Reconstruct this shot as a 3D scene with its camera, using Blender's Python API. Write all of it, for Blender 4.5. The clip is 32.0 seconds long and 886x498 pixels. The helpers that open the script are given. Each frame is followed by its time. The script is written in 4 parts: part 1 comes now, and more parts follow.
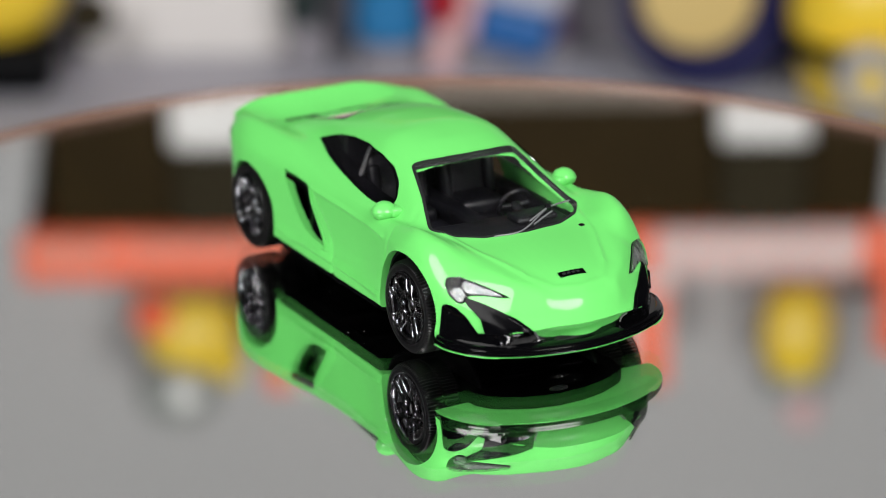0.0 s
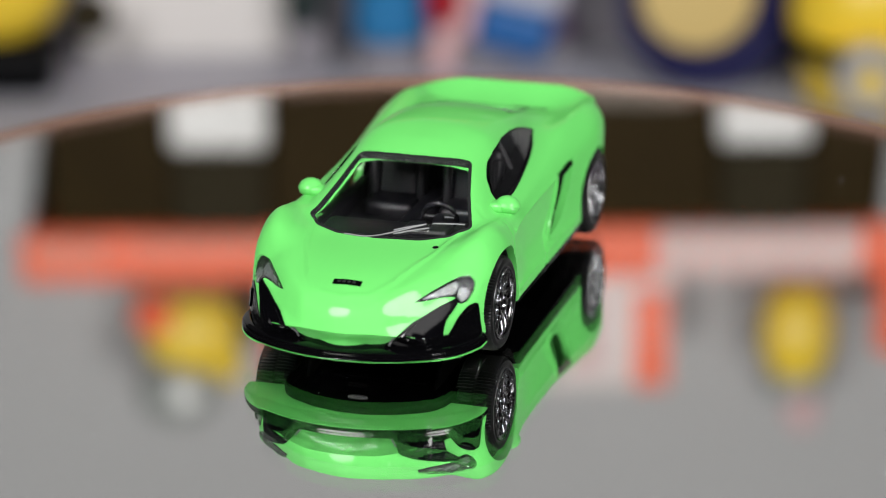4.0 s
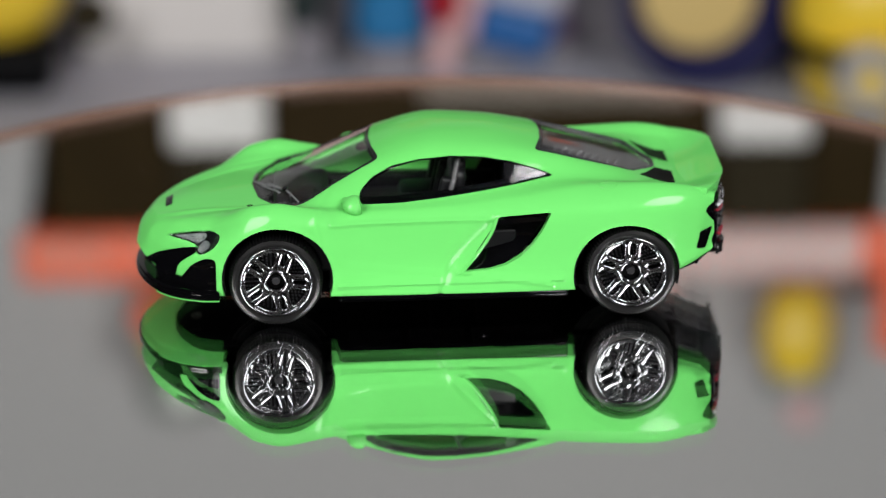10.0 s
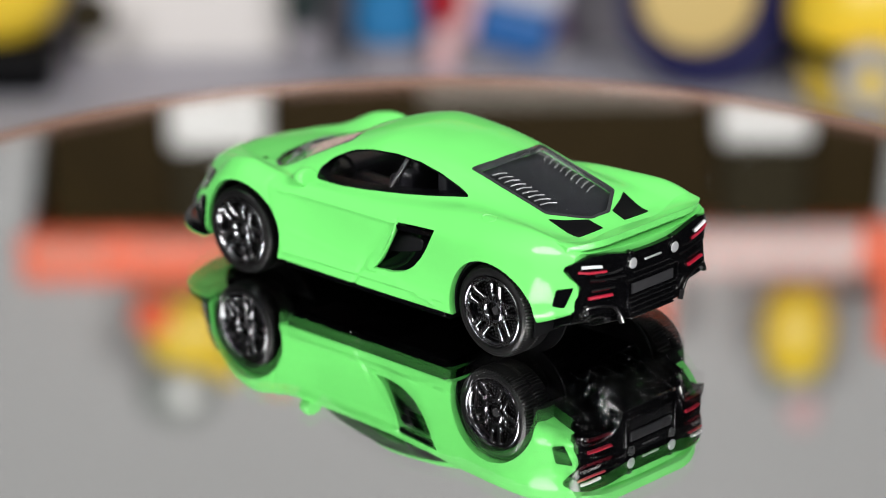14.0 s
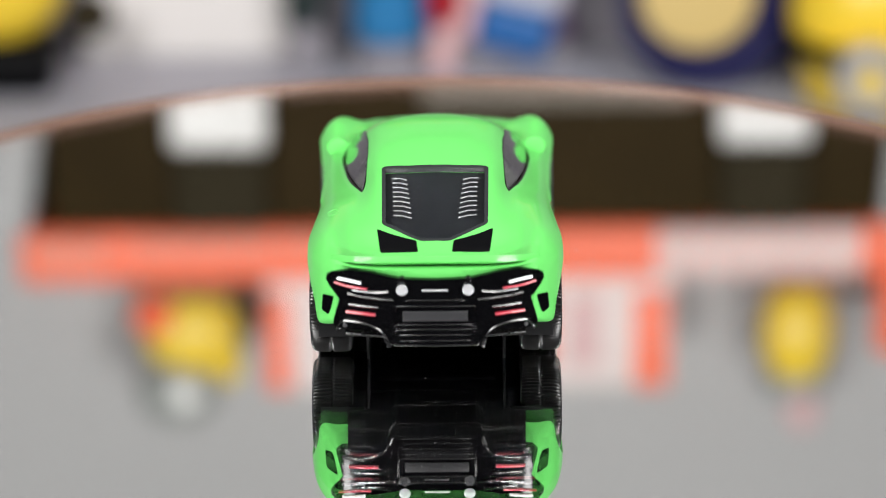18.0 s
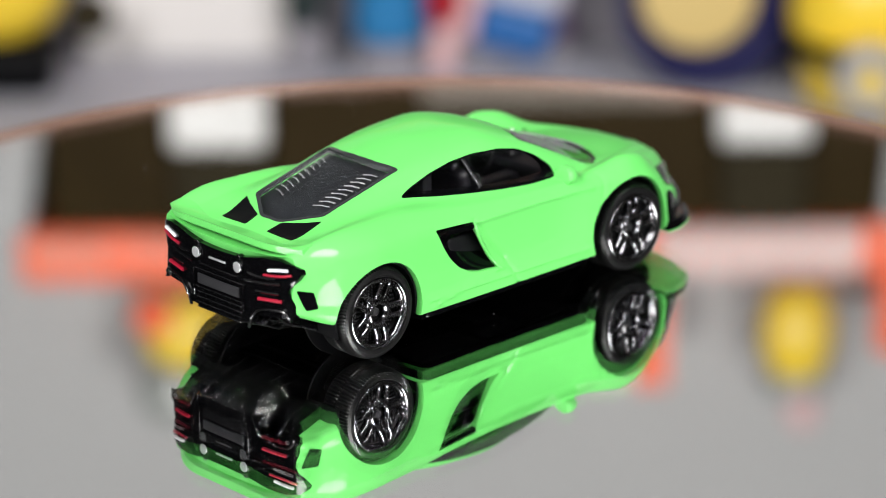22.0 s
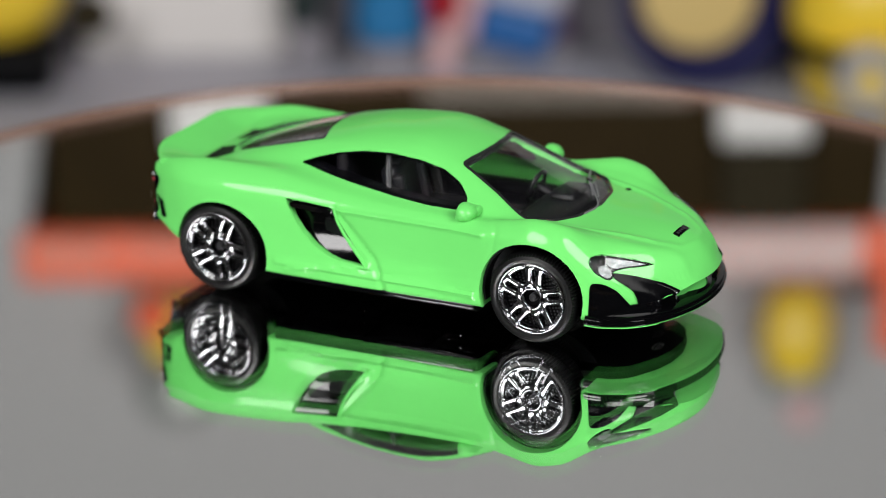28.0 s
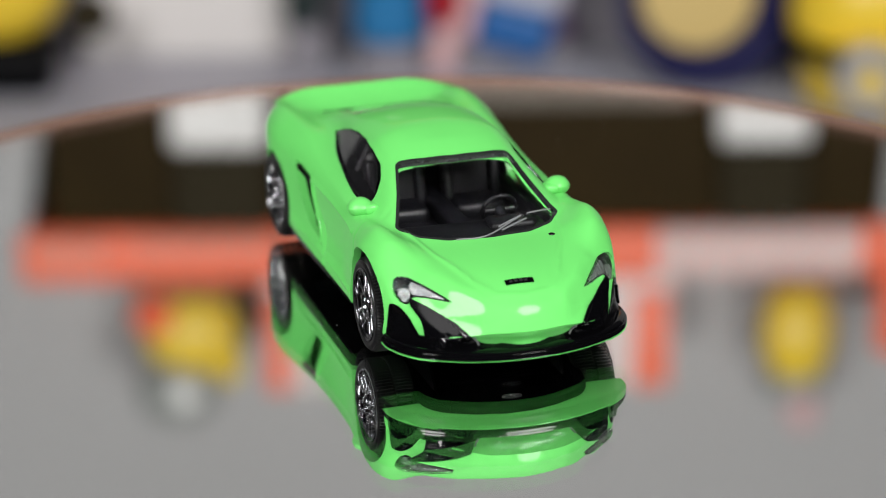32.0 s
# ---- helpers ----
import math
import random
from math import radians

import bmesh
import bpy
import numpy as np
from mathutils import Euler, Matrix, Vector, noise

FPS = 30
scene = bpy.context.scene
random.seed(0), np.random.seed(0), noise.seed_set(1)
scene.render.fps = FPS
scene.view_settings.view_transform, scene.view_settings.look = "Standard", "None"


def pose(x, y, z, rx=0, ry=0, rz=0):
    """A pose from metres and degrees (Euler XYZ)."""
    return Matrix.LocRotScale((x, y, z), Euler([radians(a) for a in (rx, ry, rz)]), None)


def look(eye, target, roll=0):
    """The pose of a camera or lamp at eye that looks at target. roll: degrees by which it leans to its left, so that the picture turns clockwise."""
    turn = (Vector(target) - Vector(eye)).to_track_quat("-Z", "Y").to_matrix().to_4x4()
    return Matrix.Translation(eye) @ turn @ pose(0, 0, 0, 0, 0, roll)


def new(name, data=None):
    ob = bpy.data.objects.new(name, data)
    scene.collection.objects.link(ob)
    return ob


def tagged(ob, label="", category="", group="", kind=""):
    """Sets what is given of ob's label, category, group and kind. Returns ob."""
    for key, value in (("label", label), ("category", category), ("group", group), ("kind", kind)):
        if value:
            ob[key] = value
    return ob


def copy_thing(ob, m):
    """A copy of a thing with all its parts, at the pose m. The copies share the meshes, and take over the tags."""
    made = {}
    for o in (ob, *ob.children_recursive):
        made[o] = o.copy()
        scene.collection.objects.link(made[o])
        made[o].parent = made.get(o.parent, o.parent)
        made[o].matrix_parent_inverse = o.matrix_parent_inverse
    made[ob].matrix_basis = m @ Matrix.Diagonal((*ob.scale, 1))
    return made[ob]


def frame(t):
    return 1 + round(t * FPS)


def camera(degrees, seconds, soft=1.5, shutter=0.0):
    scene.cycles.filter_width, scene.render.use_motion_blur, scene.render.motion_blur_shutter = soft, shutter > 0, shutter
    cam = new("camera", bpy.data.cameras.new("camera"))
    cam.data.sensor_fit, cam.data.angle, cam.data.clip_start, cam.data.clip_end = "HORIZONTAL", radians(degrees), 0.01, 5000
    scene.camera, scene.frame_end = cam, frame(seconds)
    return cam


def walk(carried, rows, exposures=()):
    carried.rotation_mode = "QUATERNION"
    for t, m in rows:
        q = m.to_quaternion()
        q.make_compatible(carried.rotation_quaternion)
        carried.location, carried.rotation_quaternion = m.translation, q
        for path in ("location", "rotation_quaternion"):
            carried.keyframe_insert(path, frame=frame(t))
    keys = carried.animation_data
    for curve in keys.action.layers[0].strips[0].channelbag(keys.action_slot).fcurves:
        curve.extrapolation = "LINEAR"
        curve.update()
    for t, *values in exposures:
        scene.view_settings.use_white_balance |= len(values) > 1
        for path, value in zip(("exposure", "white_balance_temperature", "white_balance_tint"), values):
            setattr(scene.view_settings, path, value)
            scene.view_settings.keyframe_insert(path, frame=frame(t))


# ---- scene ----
from mathutils.bvhtree import BVHTree
from mathutils.geometry import delaunay_2d_cdt

# ---------------- camera: a fixed long lens with a shallow focus
cam = camera(15.88, 32.0, soft=1.0)
cam.data.dof.use_dof = True
cam.data.dof.focus_distance = 0.383
cam.data.dof.aperture_fstop = 17.5
EYE = Vector((0, -0.38142, 0.14103))
AIM = look(EYE, EYE + Vector((0.00223, 0.94127, -0.33765)), -0.62)
walk(cam, [(0, AIM), (32, AIM)], [(0, 0.05), (6, 0.03), (8, 0.02), (9, 0.05), (9.6, -0.22), (10, -0.25), (13, -0.22), (13.4, -0.15), (14, 0.25), (17, 0.48), (18, 0.41),
                                (23, 0.4), (23.5, 0.28), (24, 0.05), (25, -0.3), (25.5, -0.3), (28, -0.18), (29, -0.15), (30, 0.2), (31, 0.1), (32, 0.02)])

# ---------------- light: two softboxes either side above the camera, a dim room
world = bpy.data.worlds.new("world")
scene.world = world
world.use_nodes = True
world.node_tree.nodes["Background"].inputs[0].default_value = (0.8, 0.85, 1.0, 1)
world.node_tree.nodes["Background"].inputs[1].default_value = 0.012


def softbox(azimuth, elevation, distance, size, watts):
    a, e = radians(azimuth), radians(elevation)
    p = Vector((math.sin(a) * math.cos(e), -math.cos(a) * math.cos(e), math.sin(e))) * distance
    lamp = bpy.data.lights.new("softbox_lamp", "AREA")
    lamp.shape, lamp.size, lamp.energy = "DISK", size, watts
    lamp.color = (1.0, 0.985, 0.975)
    ob = new("softbox_lamp", lamp)
    ob.matrix_basis = look(p, (0, 0, 0.01))
    return ob


softbox(-38, 37, 0.75, 0.38, 7.4)
softbox(38, 37, 0.75, 0.38, 7.4)


# ---------------- materials
def material(name, colour, rough=0.5, metal=0.0, coat=0.0, spec=0.5, coat_rough=0.04, noise_scale=0.0, vary=0.0, bump=0.0, glass=False, stretch=1.0):
    m = bpy.data.materials.new(name)
    m.use_nodes = True
    nt = m.node_tree
    b = nt.nodes["Principled BSDF"]
    b.inputs["Base Color"].default_value = (*colour, 1)
    b.inputs["Roughness"].default_value = rough
    b.inputs["Metallic"].default_value = metal
    b.inputs["Coat Weight"].default_value = coat
    b.inputs["Specular IOR Level"].default_value = spec
    b.inputs["Coat Roughness"].default_value = coat_rough
    if glass:
        b.inputs["Transmission Weight"].default_value = 1.0
        b.inputs["IOR"].default_value = 1.45
    if noise_scale:
        tc = nt.nodes.new("ShaderNodeTexCoord")
        no = nt.nodes.new("ShaderNodeTexNoise")
        no.inputs["Scale"].default_value = noise_scale
        no.inputs["Detail"].default_value = 5
        mp = nt.nodes.new("ShaderNodeMapping")
        mp.inputs["Scale"].default_value = (stretch, 1, 1)
        nt.links.new(tc.outputs["Object"], mp.inputs["Vector"])
        nt.links.new(mp.outputs[0], no.inputs["Vector"])
        if vary:
            mix = nt.nodes.new("ShaderNodeMix")
            mix.data_type = "RGBA"
            mix.inputs[6].default_value = (*[c * (1 - vary) for c in colour], 1)
            mix.inputs[7].default_value = (*[min(1, c * (1 + vary)) for c in colour], 1)
            nt.links.new(no.outputs["Fac"], mix.inputs[0])
            nt.links.new(mix.outputs[2], b.inputs["Base Color"])
        if bump:
            bn = nt.nodes.new("ShaderNodeBump")
            bn.inputs["Strength"].default_value = 1.0
            bn.inputs["Distance"].default_value = bump
            nt.links.new(no.outputs["Fac"], bn.inputs["Height"])
            nt.links.new(bn.outputs[0], b.inputs["Normal"])
    return m


GREEN = material("green_paint", (0.106, 0.466, 0.102), 0.42, coat=0.38, spec=0.05, coat_rough=0.045, noise_scale=330, vary=0.03, bump=0.00008, stretch=0.22)
BLACK_GLOSS = material("black_gloss", (0.0012, 0.0012, 0.0015), 0.07, spec=0.34, noise_scale=800, bump=0.000006)
BLACK_SATIN = material("black_satin", (0.0012, 0.0012, 0.0015), 0.24, spec=0.8, noise_scale=900, bump=0.00002)
BLACK_MATT = material("black_plastic", (0.002, 0.002, 0.0025), 0.5, spec=0.1, noise_scale=700, bump=0.00001)
RUBBER = material("tyre_rubber", (0.0025, 0.0025, 0.0027), 0.33, spec=0.38, noise_scale=1500, vary=0.2, bump=0.00002)
CHROME = material("chrome", (0.29, 0.29, 0.30), 0.15, 1.0, noise_scale=900, vary=0.05, bump=0.00001)
GUN = material("dark_chrome", (0.10, 0.10, 0.105), 0.3, 0.9, noise_scale=900, vary=0.1, bump=0.00001)
LAMP = material("lamp_silver", (0.09, 0.098, 0.098), 0.35, 0.5, spec=0.2, noise_scale=1100, vary=0.8, bump=0.0002)
SEAT = material("black_interior", (0.003, 0.003, 0.004), 0.36, spec=0.2, noise_scale=500, vary=0.15, bump=0.00002)
COVER = material("engine_panel", (0.006, 0.0068, 0.008), 0.3, spec=0.35, noise_scale=260, vary=0.5)
EDGE = material("pane_edge_plastic", (0.014, 0.015, 0.015), 0.2, spec=0.5, noise_scale=900, vary=0.3)
INTAKE_BLACK = material("intake_black", (0.0013, 0.0013, 0.0017), 0.15, spec=0.04, noise_scale=800, bump=0.00001)
UNDERSIDE = material("underside_black", (0.0008, 0.0008, 0.001), 0.6, spec=0.05, noise_scale=800, bump=0.00001)
UNDERSIDE.node_tree.nodes["Principled BSDF"].inputs["IOR"].default_value = 1.15
CLEAR = material("clear_plastic", (0.95, 0.95, 0.95), 0.02, glass=True)
CLEAR.node_tree.nodes["Principled BSDF"].inputs["IOR"].default_value = 1.38
VENT = material("vent_black", (0.0012, 0.0012, 0.0016), 0.1, spec=0.36, noise_scale=500, bump=0.000008)
LENS = material("lens_plastic", (0.95, 0.95, 0.95), 0.06, spec=0.2, glass=True, noise_scale=800, bump=0.0006)
LENS.node_tree.nodes["Principled BSDF"].inputs["IOR"].default_value = 1.22
LOUVRE = material("louvre_grey", (0.128, 0.132, 0.136), 0.4, spec=0.3, noise_scale=900, vary=0.1)
PLATE = material("plate_grey", (0.016, 0.016, 0.0176), 0.35, spec=0.25, noise_scale=900, vary=0.1)
SILVER = material("silver_paint", (0.44, 0.448, 0.464), 0.3, 0.6, noise_scale=900, vary=0.05)
RED_PAINT = material("red_paint", (0.264, 0.0064, 0.0224), 0.35, coat=0.3, noise_scale=900, vary=0.05)
WHITE_PAINT = material("white_paint", (0.6, 0.616, 0.64), 0.35, coat=0.3, noise_scale=900, vary=0.03)


# ---------------- mesh helpers; car measures are in millimetres
MM = 0.001


def add_mesh(name, verts, faces, mat, parent=None, label="", angle=35, unit=MM, m=None):
    """Links one mesh object; verts in units of `unit` metres."""
    me = bpy.data.meshes.new(name)
    v = np.asarray(verts, float) * unit
    me.from_pydata(v.tolist(), [], [tuple(int(i) for i in f) for f in faces])
    bm = bmesh.new()
    bm.from_mesh(me)
    bmesh.ops.recalc_face_normals(bm, faces=bm.faces[:])
    return finish(name, bm, me, mat, parent, label, angle, m)


def finish(name, bm, me, mat, parent, label, angle, m):
    lim = radians(angle)
    for f in bm.faces:
        f.smooth = True
    for e in bm.edges:
        e.smooth = len(e.link_faces) == 2 and e.calc_face_angle(0) < lim
    bm.to_mesh(me)
    bm.free()
    me.materials.append(mat)
    ob = new(name, me)
    if parent:
        ob.parent = parent
    if m is not None:
        ob.matrix_basis = m
    if label:
        tagged(ob, label)
    return ob


def part(name, bm, mat, parent, label="", angle=35, unit=MM, m=None):
    """Links a bmesh as one mesh object under a thing or a part."""
    bmesh.ops.scale(bm, vec=(unit,) * 3, verts=bm.verts[:])
    bmesh.ops.recalc_face_normals(bm, faces=bm.faces[:])
    return finish(name, bm, bpy.data.meshes.new(name), mat, parent, label, angle, m)


def pchip(xs, ys, x):
    """Monotone cubic interpolation."""
    xs, ys, x = np.asarray(xs, float), np.asarray(ys, float), np.asarray(x, float)
    h, dl = np.diff(xs), np.diff(ys) / np.diff(xs)
    d = np.zeros_like(ys)
    for i in range(1, len(xs) - 1):
        if dl[i - 1] * dl[i] > 0:
            w1, w2 = 2 * h[i] + h[i - 1], h[i] + 2 * h[i - 1]
            d[i] = (w1 + w2) / (w1 / dl[i - 1] + w2 / dl[i])
    d[0], d[-1] = dl[0], dl[-1]
    k = np.clip(np.searchsorted(xs, x) - 1, 0, len(xs) - 2)
    t = (x - xs[k]) / h[k]
    return (ys[k] * (1 + 2 * t) * (1 - t) ** 2 + h[k] * d[k] * t * (1 - t) ** 2
            + ys[k + 1] * t * t * (3 - 2 * t) + h[k] * d[k + 1] * t * t * (t - 1))


# ---------------- the car's skin: lines along the car, from the floor's middle round to the roof's middle
# each line: stations, half width, height
LINES = (
    ((-34, -30, -22, 0, 38.6), (0, 0, 0, 0, 0), (7.4, 6.2, 4.0, 3.6, 3.7)),
    ((-34, -30, -22, 0, 22, 30, 38.6), (9.5, 11.5, 13.5, 13.4, 13.8, 13, 7), (7.4, 6.2, 4.0, 3.5, 3.8, 3.9, 3.6)),
    ((-34, -30, -22, -14, 0, 12, 22, 28, 32, 35, 38.6), (11.8, 13.6, 15.0, 14.8, 14.8, 14.9, 15.4, 15.2, 14.7, 13.8, 10), (7.6, 6.0, 4.2, 3.8, 3.7, 3.8, 4.0, 4.2, 4.1, 4.0, 3.8)),
    ((-34, -31.8, -22, -15, -8, 0, 8, 14, 22, 28, 32, 35, 38.6), (11.4, 13.3, 15.3, 14.8, 14.35, 13.95, 14.0, 14.7, 15.6, 15.4, 14.8, 13.8, 10), (9, 8.5, 8, 8, 8, 7.5, 7.5, 7.5, 7.5, 7, 6.5, 6, 5)),
    ((-34, -32.3, -28, -22, -16, -10, -4, 4, 10, 16, 22, 27, 31, 34, 37, 38.6), (12.0, 13.2, 14.6, 15.1, 14.8, 14.4, 14.2, 14.1, 14.2, 14.8, 15.4, 15.1, 14.4, 13.4, 11.6, 9.5), (13, 13.4, 13.9, 14.0, 13.6, 13.2, 12.9, 12.7, 12.7, 12.7, 12.6, 11.9, 10.7, 9.2, 7.4, 6)),
    ((-34, -30, -25, -17, -8, 0, 8, 14, 18, 22, 26, 30, 34, 37, 38.6), (11.6, 12.3, 12.6, 12.4, 12.9, 13.2, 13.4, 13.4, 13.4, 13.4, 13.1, 12.3, 10.8, 9.2, 7.8), (14.6, 16.0, 16.5, 16.3, 15.1, 14.3, 14.0, 14.0, 14.6, 15.2, 14.7, 12.8, 10.3, 8.0, 6.4)),
    ((-34, -28, -22, -12.4, -7, 0, 8, 13, 19, 24, 30, 35, 38.6), (9.6, 9.8, 9.6, 9.3, 10.3, 11.3, 11.8, 11.7, 11.3, 10.4, 9.4, 7.8, 6.0), (14.5, 15.2, 16.0, 16.5, 16.1, 15.3, 14.7, 14.3, 14.2, 14.1, 12.9, 10.9, 6.7)),
    ((-34, -28, -23, -16, -11, -4, 2, 8.5, 14, 19, 24, 30, 35, 37.5, 38.6), (6.3, 6.4, 6.5, 6.6, 6.8, 7.1, 7.3, 7.5, 8.8, 9.8, 8.2, 7.0, 5.6, 4.6, 4.2), (14.4, 14.5, 16.1, 17.9, 19.1, 20.1, 20.35, 18.9, 16.4, 14.1, 13.35, 12.65, 11.2, 9.2, 6.9)),
    ((-34, -30, -26, -22, -16, -10, -4, 1, 6, 10, 14, 19, 24.5, 28, 32, 35, 37, 38.2, 38.6), (0,) * 19, (14.4, 14.3, 15.2, 16.6, 18.6, 20.2, 21.25, 21.5, 20.85, 19.45, 17.7, 15.6, 13.6, 13.15, 12.5, 11.5, 10.3, 8.6, 6.9)),
)
# folds pressed into the side (x, z) and the lid (x, y): outward or inward by a tenth or two
SIDE_FOLDS = (((15.3, 15.5), (17.0, 13.4), -0.12), ((17.0, 13.4), (16.2, 9.0), -0.12), ((-5.4, 13.2), (0.2, 7.0), -0.26), ((0.2, 7.0), (1.7, 3.6), -0.26),
              ((-5.6, 13.0), (15.0, 12.8), 0.24), ((-13.5, 5.3), (14, 4.9), 0.34), ((-0.5, 6.2), (-12.0, 4.5), 0.3), ((1.5, 6.0), (13.5, 7.6), 0.06))
LID_FOLDS = (((20, 9.4), (27, 7.9), 0.2), ((27, 7.9), (34, 5.2), 0.2), ((34, 5.2), (36.6, 3.4), 0.16), ((36.6, 3.4), (37.4, 0), 0.16))
NOSE_RIDGE = ((31.5, 10.2), (37.2, 5.4), 0.45, 1.5)


def segment_distance(p, a, b):
    a, b = np.array(a), np.array(b)
    t = np.clip(((p - a) @ (b - a)) / ((b - a) @ (b - a)), 0, 1)
    return np.linalg.norm(p - a - t[:, None] * (b - a), axis=1)


def relief(p, folds):
    """How far each point is lifted by a set of folds; where folds meet, the stronger one counts."""
    up, down = np.zeros(len(p)), np.zeros(len(p))
    for a, b, h, wide in folds:
        lift = h * np.exp(-(segment_distance(p, a, b) / wide) ** 2)
        up, down = np.maximum(up, lift), np.minimum(down, lift)
    return up + down


def longer(x):
    """The nose drawn out a little."""
    t = np.clip((np.asarray(x, float) - 29) / 9, 0, 1)
    return x + 0.85 * t * t * (3 - 2 * t)


def skin(stations, inset=0.0, per=12, floor=None):
    """A closed loft through LINES, drawn in by inset."""
    u = np.asarray(stations, float)
    pts = np.stack([np.stack([pchip(l[0], l[1], u), pchip(l[0], l[2], u)], 1) for l in LINES], 1)  # station, line, (y, z)
    if inset:
        pts[:, 1:, 0] = np.maximum(pts[:, 1:, 0] - inset, 0.3)
        pts[:, -1, 0] = 0
        pts[:, 4:, 1] -= inset
    if floor is not None:
        pts[:, :, 1] = np.maximum(pts[:, :, 1], floor)
    ext = np.concatenate([pts[:, 1:2] * (-1, 1), pts, pts[:, -2:-1] * (-1, 1)], 1)
    t = np.linspace(0, 1, per, endpoint=False)[None, :, None]
    size = np.linalg.norm(np.diff(ext, axis=1), axis=2)
    way = ext[:, 2:] - ext[:, :-2]
    way *= (np.minimum(size[:, 1:], size[:, :-1]) / np.linalg.norm(way, axis=2))[..., None]
    out = []
    for k in range(len(LINES) - 1):
        p, q, a, b = (g[:, None, :] for g in (pts[:, k], pts[:, k + 1], way[:, k], way[:, k + 1]))
        out.append(p * (1 + 2 * t) * (1 - t) ** 2 + a * t * (1 - t) ** 2 + q * t * t * (3 - 2 * t) + b * t * t * (t - 1))
    half = np.concatenate(out + [pts[:, -1:]], 1)
    half[:, :, 0] = np.maximum(half[:, :, 0], 0)
    ring = np.concatenate([half, half[:, -2:0:-1] * (-1, 1)], 1)
    n, w = ring.shape[:2]
    y, z = ring[..., 0], ring[..., 1]
    x = np.repeat(u[:, None], w, 1)
    front = np.clip((x - 18) / 20.6, 0, 1) ** 1.5
    rear = np.clip((-20 - x) / 14, 0, 1) ** 1.5
    r = np.abs(y) / 15
    x = x - front * 7.2 * r ** 2.0 + rear * 2.8 * r ** 2.4
    x = longer(x)
    v = np.stack([x, y, z], -1).reshape(-1, 3)
    if not inset:
        side, lid = np.abs(v[:, 1]) > 9.5, v[:, 2] > 8
        folded = np.sign(v[:, 1]) * side * relief(v[:, [0, 2]], [(*g, 0.28) for g in SIDE_FOLDS])
        v[:, 1] += folded
        q = np.stack([v[:, 0], np.abs(v[:, 1])], 1)
        v[:, 2] += lid * (relief(q, [NOSE_RIDGE]) + relief(q, [(*g, 0.35) for g in LID_FOLDS]))
    faces = [(i * w + j, i * w + (j + 1) % w, (i + 1) * w + (j + 1) % w, (i + 1) * w + j) for i in range(n - 1) for j in range(w)]
    for a in (0, (n - 1) * w):
        faces += [(a + j, a + (j + 1) % w, len(v)) for j in range(w)]
        v = np.concatenate([v, v[a:a + w].mean(0)[None]])
    return v, faces


def prism(poly, axis, lo, hi):
    """A prism over a polygon in the plane across the axis; coordinates keep the order x, y, z."""
    k = "xyz".index(axis)
    v = [list(p[:k]) + [h] + list(p[k:]) for h in (lo, hi) for p in poly]
    n = len(poly)
    return v, [tuple(range(n)), tuple(range(n, 2 * n))] + [(i, (i + 1) % n, n + (i + 1) % n, n + i) for i in range(n)]


def circle(cx, cz, r, n=40):
    return [(cx + r * math.cos(2 * math.pi * i / n), cz + r * math.sin(2 * math.pi * i / n)) for i in range(n)]


def rounded(poly, r, n=5):
    """The polygon with its corners cut round by about r."""
    out = []
    p = [Vector(q) for q in poly]
    for i, q in enumerate(p):
        a, b = p[i - 1] - q, p[(i + 1) % len(p)] - q
        s, e = q + a * min(0.45, r / a.length), q + b * min(0.45, r / b.length)
        out += [tuple(s * (1 - t) ** 2 + q * 2 * t * (1 - t) + e * t * t) for t in (j / (n - 1) for j in range(n))]
    return out


def solid(v, f):
    me = bpy.data.meshes.new("cutter")
    me.from_pydata([tuple(p) for p in v], [], [tuple(int(i) for i in q) for q in f])
    bm = bmesh.new()
    bm.from_mesh(me)
    bmesh.ops.recalc_face_normals(bm, faces=bm.faces[:])
    bm.to_mesh(me)
    bm.free()
    return new("cutter", me)


def carve(base, cutters):
    """The base solid less all cutters, as verts and faces."""
    ob = solid(*base)
    tools = [solid(*c) for c in cutters]
    for c in tools:
        md = ob.modifiers.new("cut", "BOOLEAN")
        md.operation, md.solver, md.object = "DIFFERENCE", "EXACT", c
    me = bpy.data.meshes.new_from_object(ob.evaluated_get(bpy.context.evaluated_depsgraph_get()))
    v = np.array([p.co for p in me.vertices])
    f = [tuple(p.vertices) for p in me.polygons]
    for o in (ob, *tools):
        bpy.data.objects.remove(o)
    return v, f


STATIONS = np.concatenate([np.linspace(-34, -30, 12, endpoint=False), np.linspace(-30, 34, 250, endpoint=False), np.linspace(34, 38.6, 26)])
SKIN = skin(STATIONS)
TREE = BVHTree.FromPolygons([tuple(p) for p in SKIN[0]], SKIN[1])


